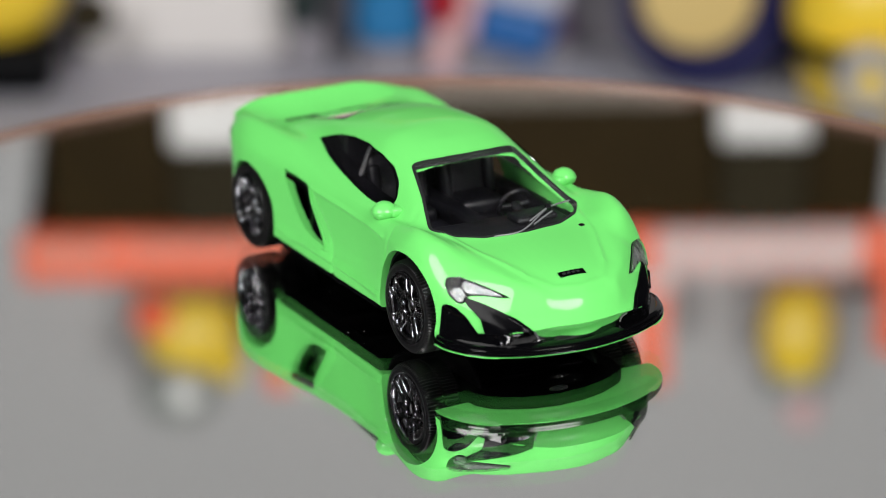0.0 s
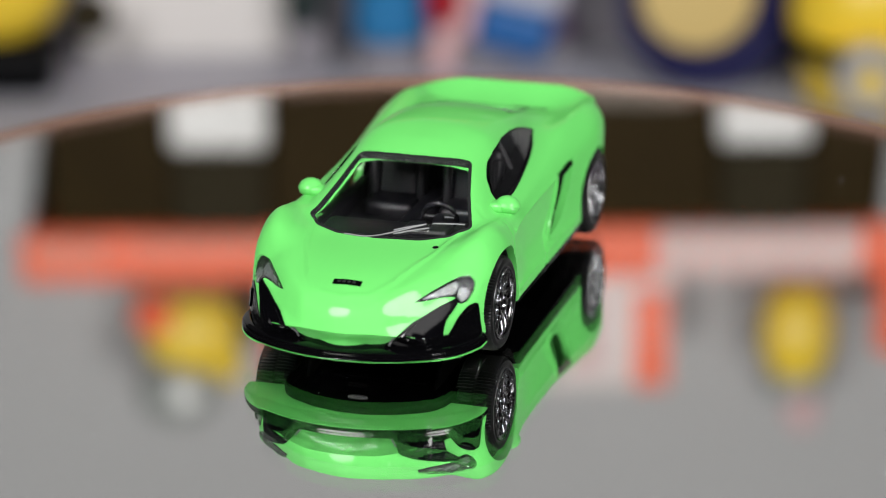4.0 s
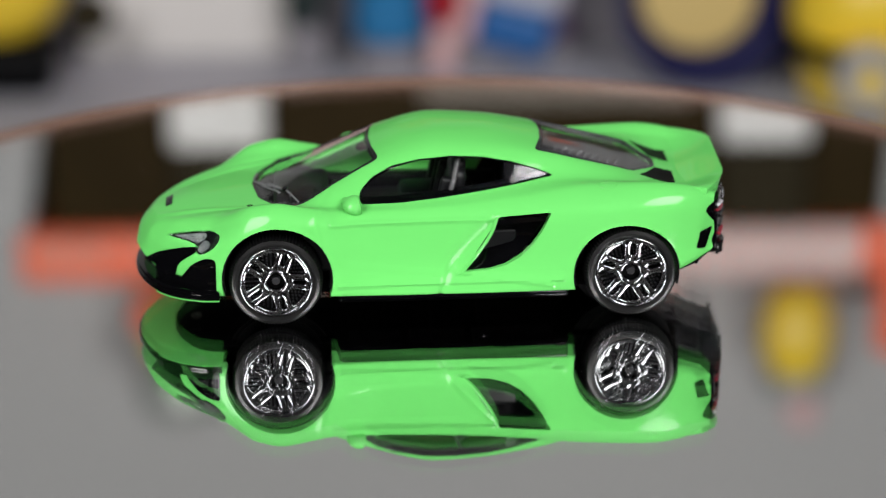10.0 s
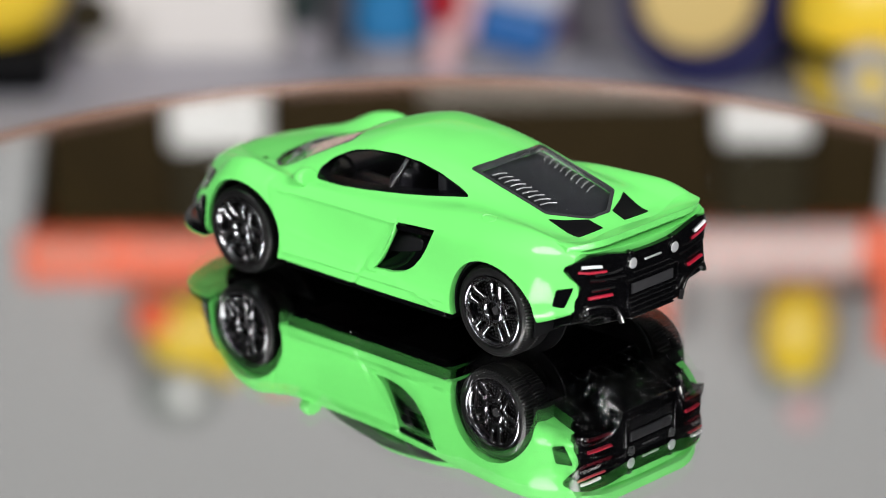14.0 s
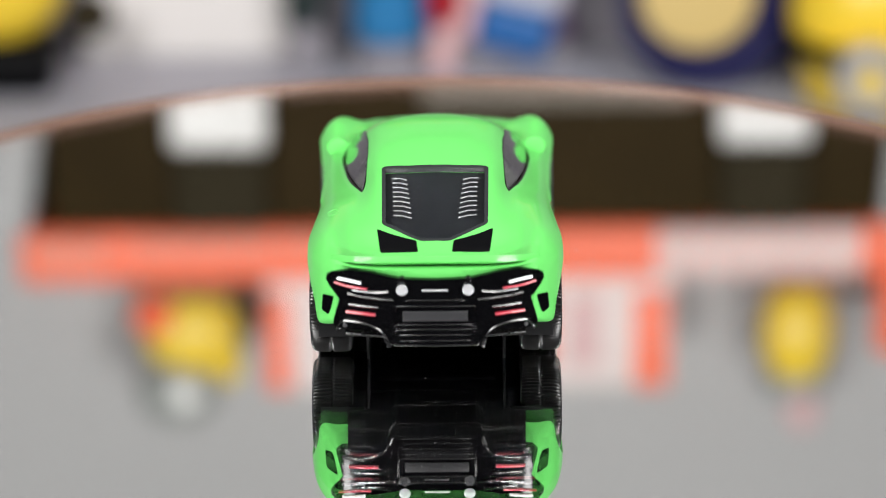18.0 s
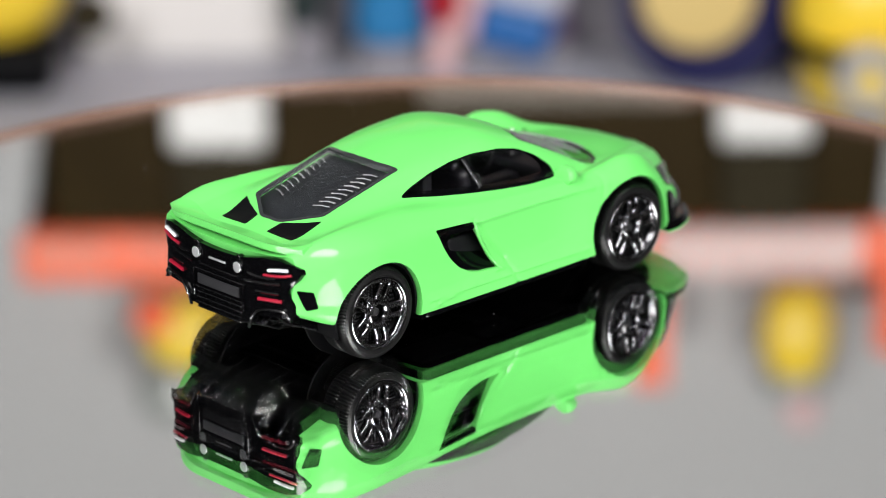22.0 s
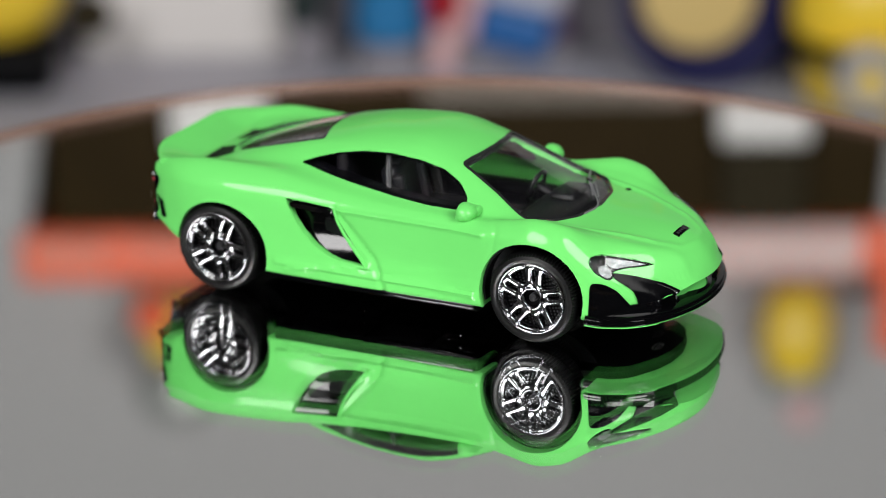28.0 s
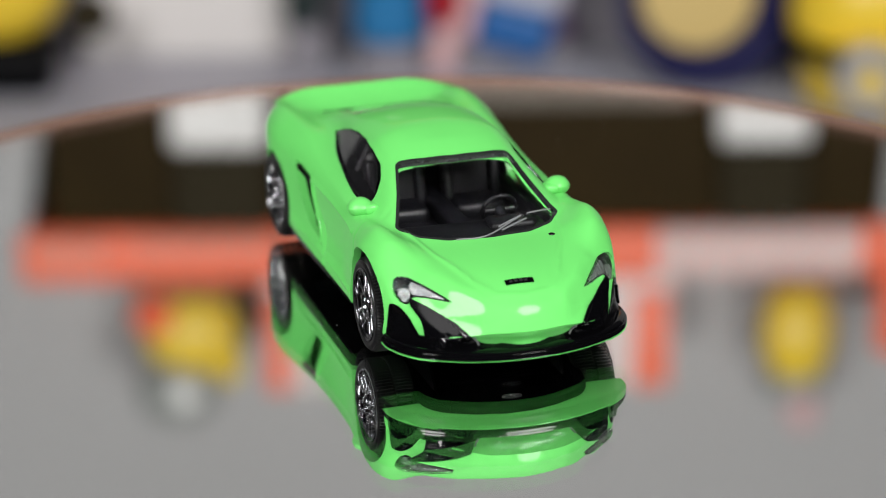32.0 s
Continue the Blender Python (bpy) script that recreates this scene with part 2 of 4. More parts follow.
def patch(poly, axis, side, proud, thick, grid=0.5):
    """A sheet of that thickness that lies on the skin, cut to a polygon seen along an axis from its plus or minus side."""
    k = "xyz".index(axis)
    bound = []
    for i, a in enumerate(poly):
        b = poly[(i + 1) % len(poly)]
        n = max(1, int(math.dist(a, b) / grid))
        bound += [(a[0] + (b[0] - a[0]) * j / n, a[1] + (b[1] - a[1]) * j / n) for j in range(n)]
    n = len(bound)
    arr = np.array(bound)
    lo, hi = arr.min(0), arr.max(0)
    inner = []
    for gx in np.arange(lo[0] + grid * 0.37, hi[0], grid):
        for gy in np.arange(lo[1] + grid * 0.41, hi[1], grid):
            c = False
            for i in range(n):
                (x1, y1), (x2, y2) = bound[i], bound[i - 1]
                if (y1 > gy) != (y2 > gy) and gx < (x2 - x1) * (gy - y1) / (y2 - y1) + x1:
                    c = not c
            if c and np.min(np.hypot(arr[:, 0] - gx, arr[:, 1] - gy)) > grid * 0.4:
                inner.append((gx, gy))
    vs, _, fs, *_ = delaunay_2d_cdt([Vector(p) for p in bound + inner], [], [list(range(n))], 1, 1e-5)
    way = Vector([0, 0, 0])
    way[k] = -side
    top, low = [], []
    for p in vs:
        start = Vector(list(p[:k]) + [side * 60] + list(p[k:]))
        hit, normal, *_ = TREE.ray_cast(start, way)
        if hit is None:
            hit, normal, *_ = TREE.find_nearest(Vector(list(p[:k]) + [side * 14] + list(p[k:])))
        if normal.dot(way) > 0:
            normal = -normal
        top.append(hit + normal * proud)
        low.append(hit + normal * (proud - thick))
    m = len(top)
    count = {}
    for f in fs:
        for i in range(len(f)):
            e = (f[i], f[(i + 1) % len(f)])
            key = tuple(sorted(e))
            count[key] = None if key in count else e
    faces = [tuple(f) for f in fs] + [tuple(m + i for i in reversed(f)) for f in fs]
    faces += [(e[1], e[0], m + e[0], m + e[1]) for e in count.values() if e]
    return [tuple(p) for p in top + low], faces


def flip(poly):
    return [(p[0], -p[1]) for p in poly]


# ---------------- the car
car = new("toy_car")
tagged(car, "glossy lime green diecast toy supercar with black trim and clear windows", "toy car")

WINDSCREEN = rounded([(9.0, 7.2), (14, 8.5), (19.2, 10.3), (21.8, 8.6), (23.8, 5.2), (24.6, 0), (23.8, -5.2), (21.8, -8.6), (19.2, -10.3), (14, -8.5), (9.0, -7.2), (9.8, -3.6), (10.1, 0), (9.8, 3.6)], 0.6)
REAR_WINDOW = rounded([(-10.7, 6.4), (-22.8, 6.2), (-26, 1.6), (-26, -1.6), (-22.8, -6.2), (-10.7, -6.4), (-11.5, -3.2), (-11.7, 0), (-11.5, 3.2)], 0.5)
SIDE_WINDOW = rounded([(-12.8, 16.7), (-10.4, 17.6), (-7.5, 18.5), (-4, 19.15), (0, 19.4), (4, 19.15), (7.3, 18.4), (9.8, 17.2), (11.4, 15.7), (11.3, 14.45), (6.3, 14.65), (1.7, 15.0), (-3, 15.5), (-7.6, 16.05)], 0.6)
SIDE_VENT = rounded([(-12.1, 13.7), (-5.6, 13.2), (-1.3, 6.2), (-4.4, 6.45), (-6.4, 6.95), (-8.2, 8.0), (-9.7, 9.5), (-10.9, 11.3)], 0.35)
HEADLIGHT = rounded([(8.0, 9.85), (9.2, 10.5), (10.6, 11.1), (12.0, 11.55), (13.1, 11.45), (13.6, 10.8), (13.6, 9.8), (13.0, 8.8), (12.5, 8.9), (12.0, 9.7), (10.6, 9.85), (9.2, 9.8)], 0.4)
INTAKE = rounded([(12.2, 9.6), (10.6, 9.0), (8.2, 7.8), (6.3, 6.0), (5.6, 5.1), (5.9, 4.7), (11.2, 4.7), (11.2, 5.4), (11.5, 7.5), (12.4, 9.0)], 0.4)
CORNER = rounded([(29.2, 8.6), (30.6, 8.5), (32.2, 7.5), (33.6, 5.6), (34.2, 4.1), (29.2, 4.1)], 0.6)
FASCIA = [(0, 13.3), (4, 13.4), (7.6, 14.1), (10, 14.2), (12.0, 13.8), (12.65, 13.2), (12.75, 12.7), (12.3, 11.9), (11.6, 11.0), (11.2, 10.5), (11.9, 8.0), (12.0, 7.3), (11.4, 6.9), (6.4, 6.9), (5.6, 5.3), (0, 5.2)]
FASCIA = FASCIA + [(-y, z) for y, z in reversed(FASCIA[1:-1])]
BUMPER_VENT = rounded([(-32.2, 10.6), (-30.6, 10.3), (-30.1, 8.2), (-31.3, 8.0)], 0.2)
DECK_VENT = rounded([(-26.0, 2.2), (-24.6, 5.3), (-23.7, 6.9), (-28.2, 6.4), (-28.2, 2.0)], 0.2)
FRONT_AXLE, REAR_AXLE, RADIUS = 21.9, -21.9, 5.8

cutters = [skin(np.linspace(-27, 27, 50), 1.0, 3, 5.0)]
for s in (1, -1):
    cutters.append(prism(circle(FRONT_AXLE - 0.2, 5.9, 6.85), "y", 8 * s, 20 * s))
    cutters.append(prism(circle(REAR_AXLE + 0.5, 5.4, 6.65), "y", 8 * s, 20 * s))
    cutters.append(prism(SIDE_WINDOW, "y", 6 * s, 20 * s))
    cutters.append(prism(SIDE_VENT, "y", 11 * s, 20 * s))
cutters.append(prism(WINDSCREEN, "z", 12.6, 30))
cutters.append(prism(REAR_WINDOW, "z", 13.0, 30))
add_mesh("body", *carve(SKIN, cutters), GREEN, car, "glossy lime green painted metal shell", 28)


def on_skin(x, y, lift=0.0):
    """The skin's point below (x, y), lifted off it."""
    hit, normal, *_ = TREE.ray_cast(Vector((x, y, 60)), Vector((0, 0, -1)))
    return hit + (normal if normal.z > 0 else -normal) * lift


def tube(points, r, n=8, squash=1.0):
    """A rod through the points with round ends."""
    p = [Vector(q) for q in points]
    v, f = [], []
    for i, q in enumerate(p):
        way = (p[min(i + 1, len(p) - 1)] - p[max(i - 1, 0)]).normalized()
        a = way.orthogonal().normalized() if abs(way.z) > 0.9 else way.cross(Vector((0, 0, 1))).normalized()
        b = way.cross(a)
        v += [tuple(q + a * r * math.cos(2 * math.pi * k / n) + b * r * squash * math.sin(2 * math.pi * k / n)) for k in range(n)]
    for i in range(len(p) - 1):
        f += [(i * n + k, i * n + (k + 1) % n, (i + 1) * n + (k + 1) % n, (i + 1) * n + k) for k in range(n)]
    f += [tuple(range(n)), tuple(range((len(p) - 1) * n, len(p) * n))]
    return v, f


def smooth(points, per=6):
    """A finer line through the points."""
    p = np.array(points, float)
    e = np.concatenate([2 * p[:1] - p[1:2], p, 2 * p[-1:] - p[-2:-1]])
    t = np.linspace(0, 1, per, endpoint=False)[:, None]
    out = [0.5 * (2 * e[i + 1] + (e[i + 2] - e[i]) * t + (2 * e[i] - 5 * e[i + 1] + 4 * e[i + 2] - e[i + 3]) * t ** 2
                  + (3 * e[i + 1] - e[i] - 3 * e[i + 2] + e[i + 3]) * t ** 3) for i in range(len(p) - 1)]
    return np.concatenate(out + [p[-1:]])


def block(lo, hi, bevel=0.0, m=None):
    """A bmesh box with rounded edges."""
    bm = bmesh.new()
    bmesh.ops.create_cube(bm, size=1, matrix=Matrix.LocRotScale([(a + b) / 2 for a, b in zip(lo, hi)], None, [b - a for a, b in zip(lo, hi)]))
    if bevel:
        bmesh.ops.bevel(bm, geom=bm.edges[:], offset=bevel, segments=3, profile=0.5, affect="EDGES")
    if m:
        bmesh.ops.transform(bm, matrix=m, verts=bm.verts[:])
    return bm


def ball(centre, radii, n=20):
    bm = bmesh.new()
    bmesh.ops.create_uvsphere(bm, u_segments=n, v_segments=n // 2 + 2, radius=1, matrix=Matrix.LocRotScale(centre, None, radii))
    return bm


def drum(a, b, r, n=32, r2=None, bevel=0.0):
    """A cylinder or cone from a to b."""
    a, b = Vector(a), Vector(b)
    bm = bmesh.new()
    bmesh.ops.create_cone(bm, cap_ends=True, segments=n, radius1=r, radius2=r if r2 is None else r2, depth=(b - a).length)
    if bevel:
        bmesh.ops.bevel(bm, geom=[e for e in bm.edges if len(e.link_faces) == 2 and e.calc_face_angle(0) > 0.8], offset=bevel, segments=3, profile=0.5, affect="EDGES")
    bmesh.ops.transform(bm, matrix=Matrix.Translation((a + b) / 2) @ (b - a).to_track_quat("Z", "Y").to_matrix().to_4x4(), verts=bm.verts[:])
    return bm


def pane(name, poly, axis, side, flat=0.0, bow=1.0):
    """A clear sheet in an opening; flat: how far it is drawn from the skin into one even curve."""
    v, f = patch(poly, axis, side, -0.1, 0.3, 0.7)
    if flat:
        v = np.array(v)
        k = "xyz".index(axis)
        for rows in (slice(0, len(v) // 2), slice(len(v) // 2, len(v))):
            others = np.delete(v[rows], k, 1)
            mid = others - others.mean(0)
            m, c = np.c_[mid, np.ones(len(mid))], np.c_[mid ** 2, mid[:, 0] * mid[:, 1], np.ones(len(mid))]
            plane = m @ np.linalg.lstsq(m, v[rows][:, k], rcond=None)[0]
            plane += bow * (c @ np.linalg.lstsq(c, v[rows][:, k] - plane, rcond=None)[0])
            v[rows, k] += (plane - v[rows][:, k]) * flat
    ob = add_mesh(name, v, f, CLEAR, car, "clear plastic pane", 40)
    ob.visible_shadow = False
    return ob


def seal(name, poly, axis, side, inner, proud, mat, parent, outer=0.12, deep=0.8):
    """A narrow band along the edge of an opening."""
    pts = []
    k = "xyz".index(axis)
    for i, a in enumerate(poly):
        b = poly[(i + 1) % len(poly)]
        n = max(1, int(math.dist(a, b) / 0.6))
        pts += [(a[0] + (b[0] - a[0]) * j / n, a[1] + (b[1] - a[1]) * j / n) for j in range(n)]
    way = Vector((0, 0, 0))
    way[k] = -side
    rows = []
    c = np.mean(pts, 0)
    for i, p in enumerate(pts):
        d = Vector(pts[(i + 1) % len(pts)]) - Vector(pts[i - 1])
        nrm = Vector((-d.y, d.x)).normalized()
        if nrm.dot(Vector(c) - Vector(p)) < 0:
            nrm = -nrm
        row = []
        for q in (Vector(p) - nrm * outer, Vector(p) + nrm * inner):
            hit, normal, *_ = TREE.ray_cast(Vector(list(q[:k]) + [side * 60] + list(q[k:])), way)
            if hit is None:
                hit, normal, *_ = TREE.find_nearest(Vector(list(q[:k]) + [side * 12] + list(q[k:])))
            normal = normal if normal.dot(way) < 0 else -normal
            row += [hit + normal * proud, hit + normal * proud + way * deep]
        rows.append(row)
    v = [tuple(q) for r in rows for q in r]
    n = len(rows)
    f = []
    for i in range(n):
        a, b = 4 * i, 4 * ((i + 1) % n)
        for p, q in ((0, 1), (1, 3), (3, 2), (2, 0)):
            f.append((a + p, a + q, b + q, b + p))
    return add_mesh(name, v, f, mat, parent)


windscreen = pane("windscreen", WINDSCREEN, "z", 1)
rear_window = pane("rear_window", REAR_WINDOW, "z", 1, 0.7)
seal("window_seal", WINDSCREEN, "z", 1, 0.27, 0.03, EDGE, windscreen)
seal("window_seal", REAR_WINDOW, "z", 1, 0.34, 0.03, material("clear_edge_plastic", (0.024, 0.026, 0.027), 0.15, spec=0.5, noise_scale=900, vary=0.3), rear_window)

# moulded wipers on the windscreen, louvres below the rear pane
for pts in (((24.1, -4.2), (24.3, -0.5), (20.9, 4.8)), ((22.7, 1.6), (20.6, 5.2)), ((23.4, 1.8), (21.2, 5.6)), ((20.4, 5.5), (18.9, 9.4))):
    fine = smooth(pts, 5)
    add_mesh("wiper", *tube([on_skin(x, y, 0.05) for x, y in fine], 0.11, 6), LOUVRE, windscreen, "bright moulded wiper arm")
add_mesh("wiper_pivot", *tube([on_skin(20.5, 5.4, 0.0), on_skin(20.5, 5.4, 0.35)], 0.4, 10), CHROME, windscreen)
for s in (1, -1):
    for i in range(9):
        x = -13.2 - i * 0.95
        y0, y1 = 5.2 - 0.03 * i, 3.5 - 0.09 * i
        pts = [on_skin(x, s * y0, -0.45), on_skin(x - 0.25, s * (y0 + y1) / 2, -0.4), on_skin(x - 0.75, s * y1, -0.45)]
        add_mesh("louvre", *tube(pts, 0.1, 6), LOUVRE, rear_window, "thin bright cooling louvre")
    pn = pane("side_window", SIDE_WINDOW, "y", s, 1.0, 0.72)
    seal("window_seal", SIDE_WINDOW, "y", s, 0.16, 0.0, INTAKE_BLACK, pn, 0.0, 2.2)
    add_mesh("pillar", *tube([(-1.0, s * 7.4, 18.7), (-0.6, s * 8.4, 17.2), (0.2, s * 9.9, 14.8)], 0.35, 8, 0.5), PLATE, pn, "dark window post")

    # side intake with a raised blade
    v, f = patch(SIDE_VENT, "y", s, 0.0, 0.5)
    v = np.array(v)
    dip = np.clip((v[:, 0] + 11.5) / 9.5, 0, 1)
    climb = np.clip((v[:, 2] - 6.3) / 4.2, 0, 1)
    v[:, 1] -= s * (0.15 + 0.45 * dip + 2.0 * (1 - (1 - climb) ** 1.6))  # a scoop: dips towards the door, its sill slopes up and in
    vent = add_mesh("side_vent", v, f, VENT, car, "glossy black recessed side air intake")
    add_mesh("blade", *patch(rounded([(-11.3, 12.7), (-5.5, 12.3), (-5.5, 12.9), (-11.5, 13.3)], 0.2), "y", s, 0.05, 0.6), BLACK_GLOSS, vent)
    add_mesh("duct_lip", *tube([TREE.ray_cast(Vector((x, s * 60, z)), Vector((0, -s, 0)))[0] for x, z in smooth([(-5.4, 13.2), (-4.6, 11), (-2.8, 8.2), (-0.9, 6.0)], 5)], 0.22, 8), GREEN, car, "green raised door edge")

    # lamps and openings in front
    lamp = add_mesh("headlight", *patch([(s * y, z) for y, z in HEADLIGHT], "x", 1, 0.05, 0.4, 0.4), INTAKE_BLACK, car, "clear headlight over bright reflectors")
    add_mesh("reflector", *patch([(s * y, z) for y, z in rounded([(8.7, 10.0), (10.6, 10.8), (11.7, 11.15), (12.1, 10.55), (11.8, 9.9), (10.6, 10.0)], 0.3)], "x", 1, 0.14, 0.3, 0.35), LAMP, lamp, "silver reflector strip")
    add_mesh("reflector", *patch([(s * y, z) for y, z in rounded([(12.2, 10.45), (12.9, 10.35), (13.3, 9.8), (12.95, 9.05), (12.55, 9.1), (12.1, 9.75)], 0.3)], "x", 1, 0.14, 0.3, 0.35), LAMP, lamp, "silver reflector bowl")
    lens = add_mesh("lens", *patch([(s * y, z) for y, z in HEADLIGHT], "x", 1, 0.42, 0.2, 0.4), LENS, lamp, "clear plastic lens")
    lens.visible_shadow = False
    grille = add_mesh("front_intake", *patch([(s * y, z) for y, z in INTAKE], "x", 1, 0.22, 0.6, 0.4), INTAKE_BLACK, car, "glossy black front intake")
    add_mesh("intake_blade", *tube([TREE.ray_cast(Vector((60, s * y, z)), Vector((-1, 0, 0)))[0] for y, z in smooth([(9.0, 7.9), (7.8, 6.9), (6.9, 6.1), (6.6, 5.9)], 5)], 0.24, 8), BLACK_SATIN, grille)
    add_mesh("intake_fin", *tube([TREE.ray_cast(Vector((60, s * y, z)), Vector((-1, 0, 0)))[0] + Vector((0.2, 0, 0)) for y, z in smooth([(6.3, 6.05), (5.85, 5.5), (5.6, 5.0)], 5)], 0.14, 8), LOUVRE, grille, "bright intake fin")
    corner = add_mesh("corner_intake", *patch(CORNER, "y", s, 0.1, 0.4, 0.4), BLACK_GLOSS, car, "glossy black corner intake")
    add_mesh("corner_blade", *patch(rounded([(29.5, 7.6), (30.3, 7.7), (30.1, 5.6), (29.5, 5.0)], 0.2), "y", s, 0.3, 0.4, 0.4), BLACK_GLOSS, corner)
    add_mesh("bumper_vent", *patch(BUMPER_VENT, "y", s, 0.1, 0.4, 0.4), INTAKE_BLACK, car, "black vent in the rear bumper")
    add_mesh("deck_vent", *patch([(x, s * y) for x, y in DECK_VENT], "z", 1, 0.08, 0.4, 0.5), BLACK_MATT, car, "matt black vent behind the rear window")

    # door mirror
    bm = ball((12.1, s * 12.75, 14.7), (1.5, 1.6, 1.3), 28)
    for w in bm.verts:  # flat glass side, drawn out towards the nose
        w.co.x = max(w.co.x, 11.3 + 0.15 * (w.co.z - 14.7))
        w.co.z += 0.12 * (w.co.x - 11.5) * (1 if w.co.z < 14.7 else -0.6)
    mirror = part("door_mirror", bm, GREEN, car, "rounded green door mirror")
    part("mirror_arm", block((11.5, min(s * 10.7, s * 12.6), 14.0), (13.6, max(s * 10.7, s * 12.6), 15.3), 0.5), GREEN, mirror)

# round filler cap pressed into the flank
ring_pts = [on_skin(-19.2 + 1.1 * math.cos(q), 12.3 + 0.7 * math.sin(q)) for q in (2 * math.pi * i / 24 for i in range(25))]
add_mesh("filler_cap", *tube(ring_pts, 0.05, 6), GREEN, car, "round green filler cap")

# badge and washer jet on the lid
badge = add_mesh("badge", *patch(rounded([(34.75, -1.75), (34.75, 1.75), (35.6, 1.75), (35.6, -1.75)], 0.1), "z", 1, 0.08, 0.3, 0.4), BLACK_GLOSS, car, "small black badge plate")
for k in range(4):
    y = -1.25 + 0.62 * k
    add_mesh("badge_bar", *patch([(35.0, y), (35.0, y + 0.4), (35.3, y + 0.4), (35.3, y)], "z", 1, 0.12, 0.15, 0.3), PLATE, badge)
p = on_skin(24.9, 7.6)
part("washer_jet", ball(p, (0.42, 0.42, 0.16), 12), BLACK_GLOSS, car, "black washer jet")

# black splitter round the nose, with the painted lower edge
plan = smooth([(28.9, 15.2), (31, 15.0), (33.4, 13.7), (35.2, 11.7), (36.6, 8.8), (37.6, 5.8), (38.2, 2.9), (38.4, 0), (38.2, -2.9), (37.6, -5.8), (36.6, -8.8), (35.2, -11.7), (33.4, -13.7), (31, -15.0), (28.9, -15.2)], 6)
plan = np.stack([longer(plan[:, 0]) + 0.45 * np.clip((plan[:, 0] - 29) / 8, 0, 1), plan[:, 1]], 1)


def sweep(plan, section):
    """A closed section of (inset, height) rows swept along a line in the ground plane."""
    v, f = [], []
    n = len(section)
    for i, q in enumerate(plan):
        d = plan[min(i + 1, len(plan) - 1)] - plan[max(i - 1, 0)]
        nrm = np.array([d[1], -d[0]]) / np.linalg.norm(d)
        v += [(q[0] + nrm[0] * k, q[1] + nrm[1] * k, z) for k, z in section]
    for i in range(len(plan) - 1):
        f += [(i * n + k, i * n + (k + 1) % n, (i + 1) * n + (k + 1) % n, (i + 1) * n + k) for k in range(n)]
    f += [tuple(range(n)), tuple(range((len(plan) - 1) * n, len(plan) * n))]
    return v, f


sign = 1 if sweep(plan, [(1, 0)] * 3)[0][len(plan) // 2 * 3][0] < plan[len(plan) // 2][0] else -1
splitter = add_mesh("splitter", *sweep(plan, [(sign * 3.0, 3.55), (sign * 0.2, 3.55), (sign * 0.02, 3.68), (0, 3.95), (sign * 0.08, 4.15), (sign * 0.25, 4.2), (sign * 0.3, 4.3), (sign * 0.3, 4.5), (sign * 0.5, 4.65), (sign * 1.0, 4.7), (sign * 3.0, 4.72)]), BLACK_GLOSS, car, "glossy black front splitter")
for half in (plan[:len(plan) // 4], plan[-(len(plan) // 4):]):
    add_mesh("painted_edge", *sweep(half, [(sign * 1.2, 3.4), (sign * 0.12, 3.4), (sign * 0.0, 3.46), (sign * 0.1, 3.53), (sign * 1.2, 3.53)]), GREEN, splitter, "green lower edge")
add_mesh("painted_underside", *sweep(plan, [(sign * 5.0, 3.44), (sign * 0.32, 3.38), (sign * 0.28, 3.44), (sign * 0.35, 3.52), (sign * 5.0, 3.56)]), GREEN, splitter, "green underside of the nose")
NOSE_BAND = smooth([(13.2, 5.4), (11.0, 5.9), (8, 6.1), (6.4, 5.8), (5.2, 5.2), (4, 4.95), (0, 4.8), (-4, 4.95), (-5.2, 5.2), (-6.4, 5.8), (-8, 6.1), (-11.0, 5.9), (-13.2, 5.4)], 3)
NOSE_BAND = [tuple(q) for q in NOSE_BAND] + [(-12.5, 3.7), (12.5, 3.7)]
add_mesh("nose_band", *patch(NOSE_BAND, "x", 1, 0.25, 0.6, 0.5), BLACK_GLOSS, splitter)
# rear: black panel, lights, exhausts, plate, diffuser
def rear_x(y):
    """How far back the rounded tail reaches at that half width."""
    return -34.12 + 2.8 * (abs(y) / 15) ** 2.4 + 0.45 * (max(0, abs(y) - 10.5) / 2.4) ** 2


v, f = patch(FASCIA, "x", -1, 0.0, 0.0, 0.6)
v = np.array(v)
v[:, 0] = [rear_x(y) for y in v[:, 1]]
v[:len(v) // 2, 0] -= 0.22
v[len(v) // 2:, 0] += 1.6
fascia = add_mesh("rear_fascia", v, f, BLACK_GLOSS, car, "glossy black rear panel")


def at_rear(y, z, lift):
    return Vector((rear_x(y) - 0.22 - lift, y, z))


def strip(name, pts, r, mat, parent, label="", lift=0.2, squash=0.6):
    return add_mesh(name, *tube([at_rear(y, z, lift) for y, z in smooth(pts, 5)], r, 8, squash), mat, parent, label)


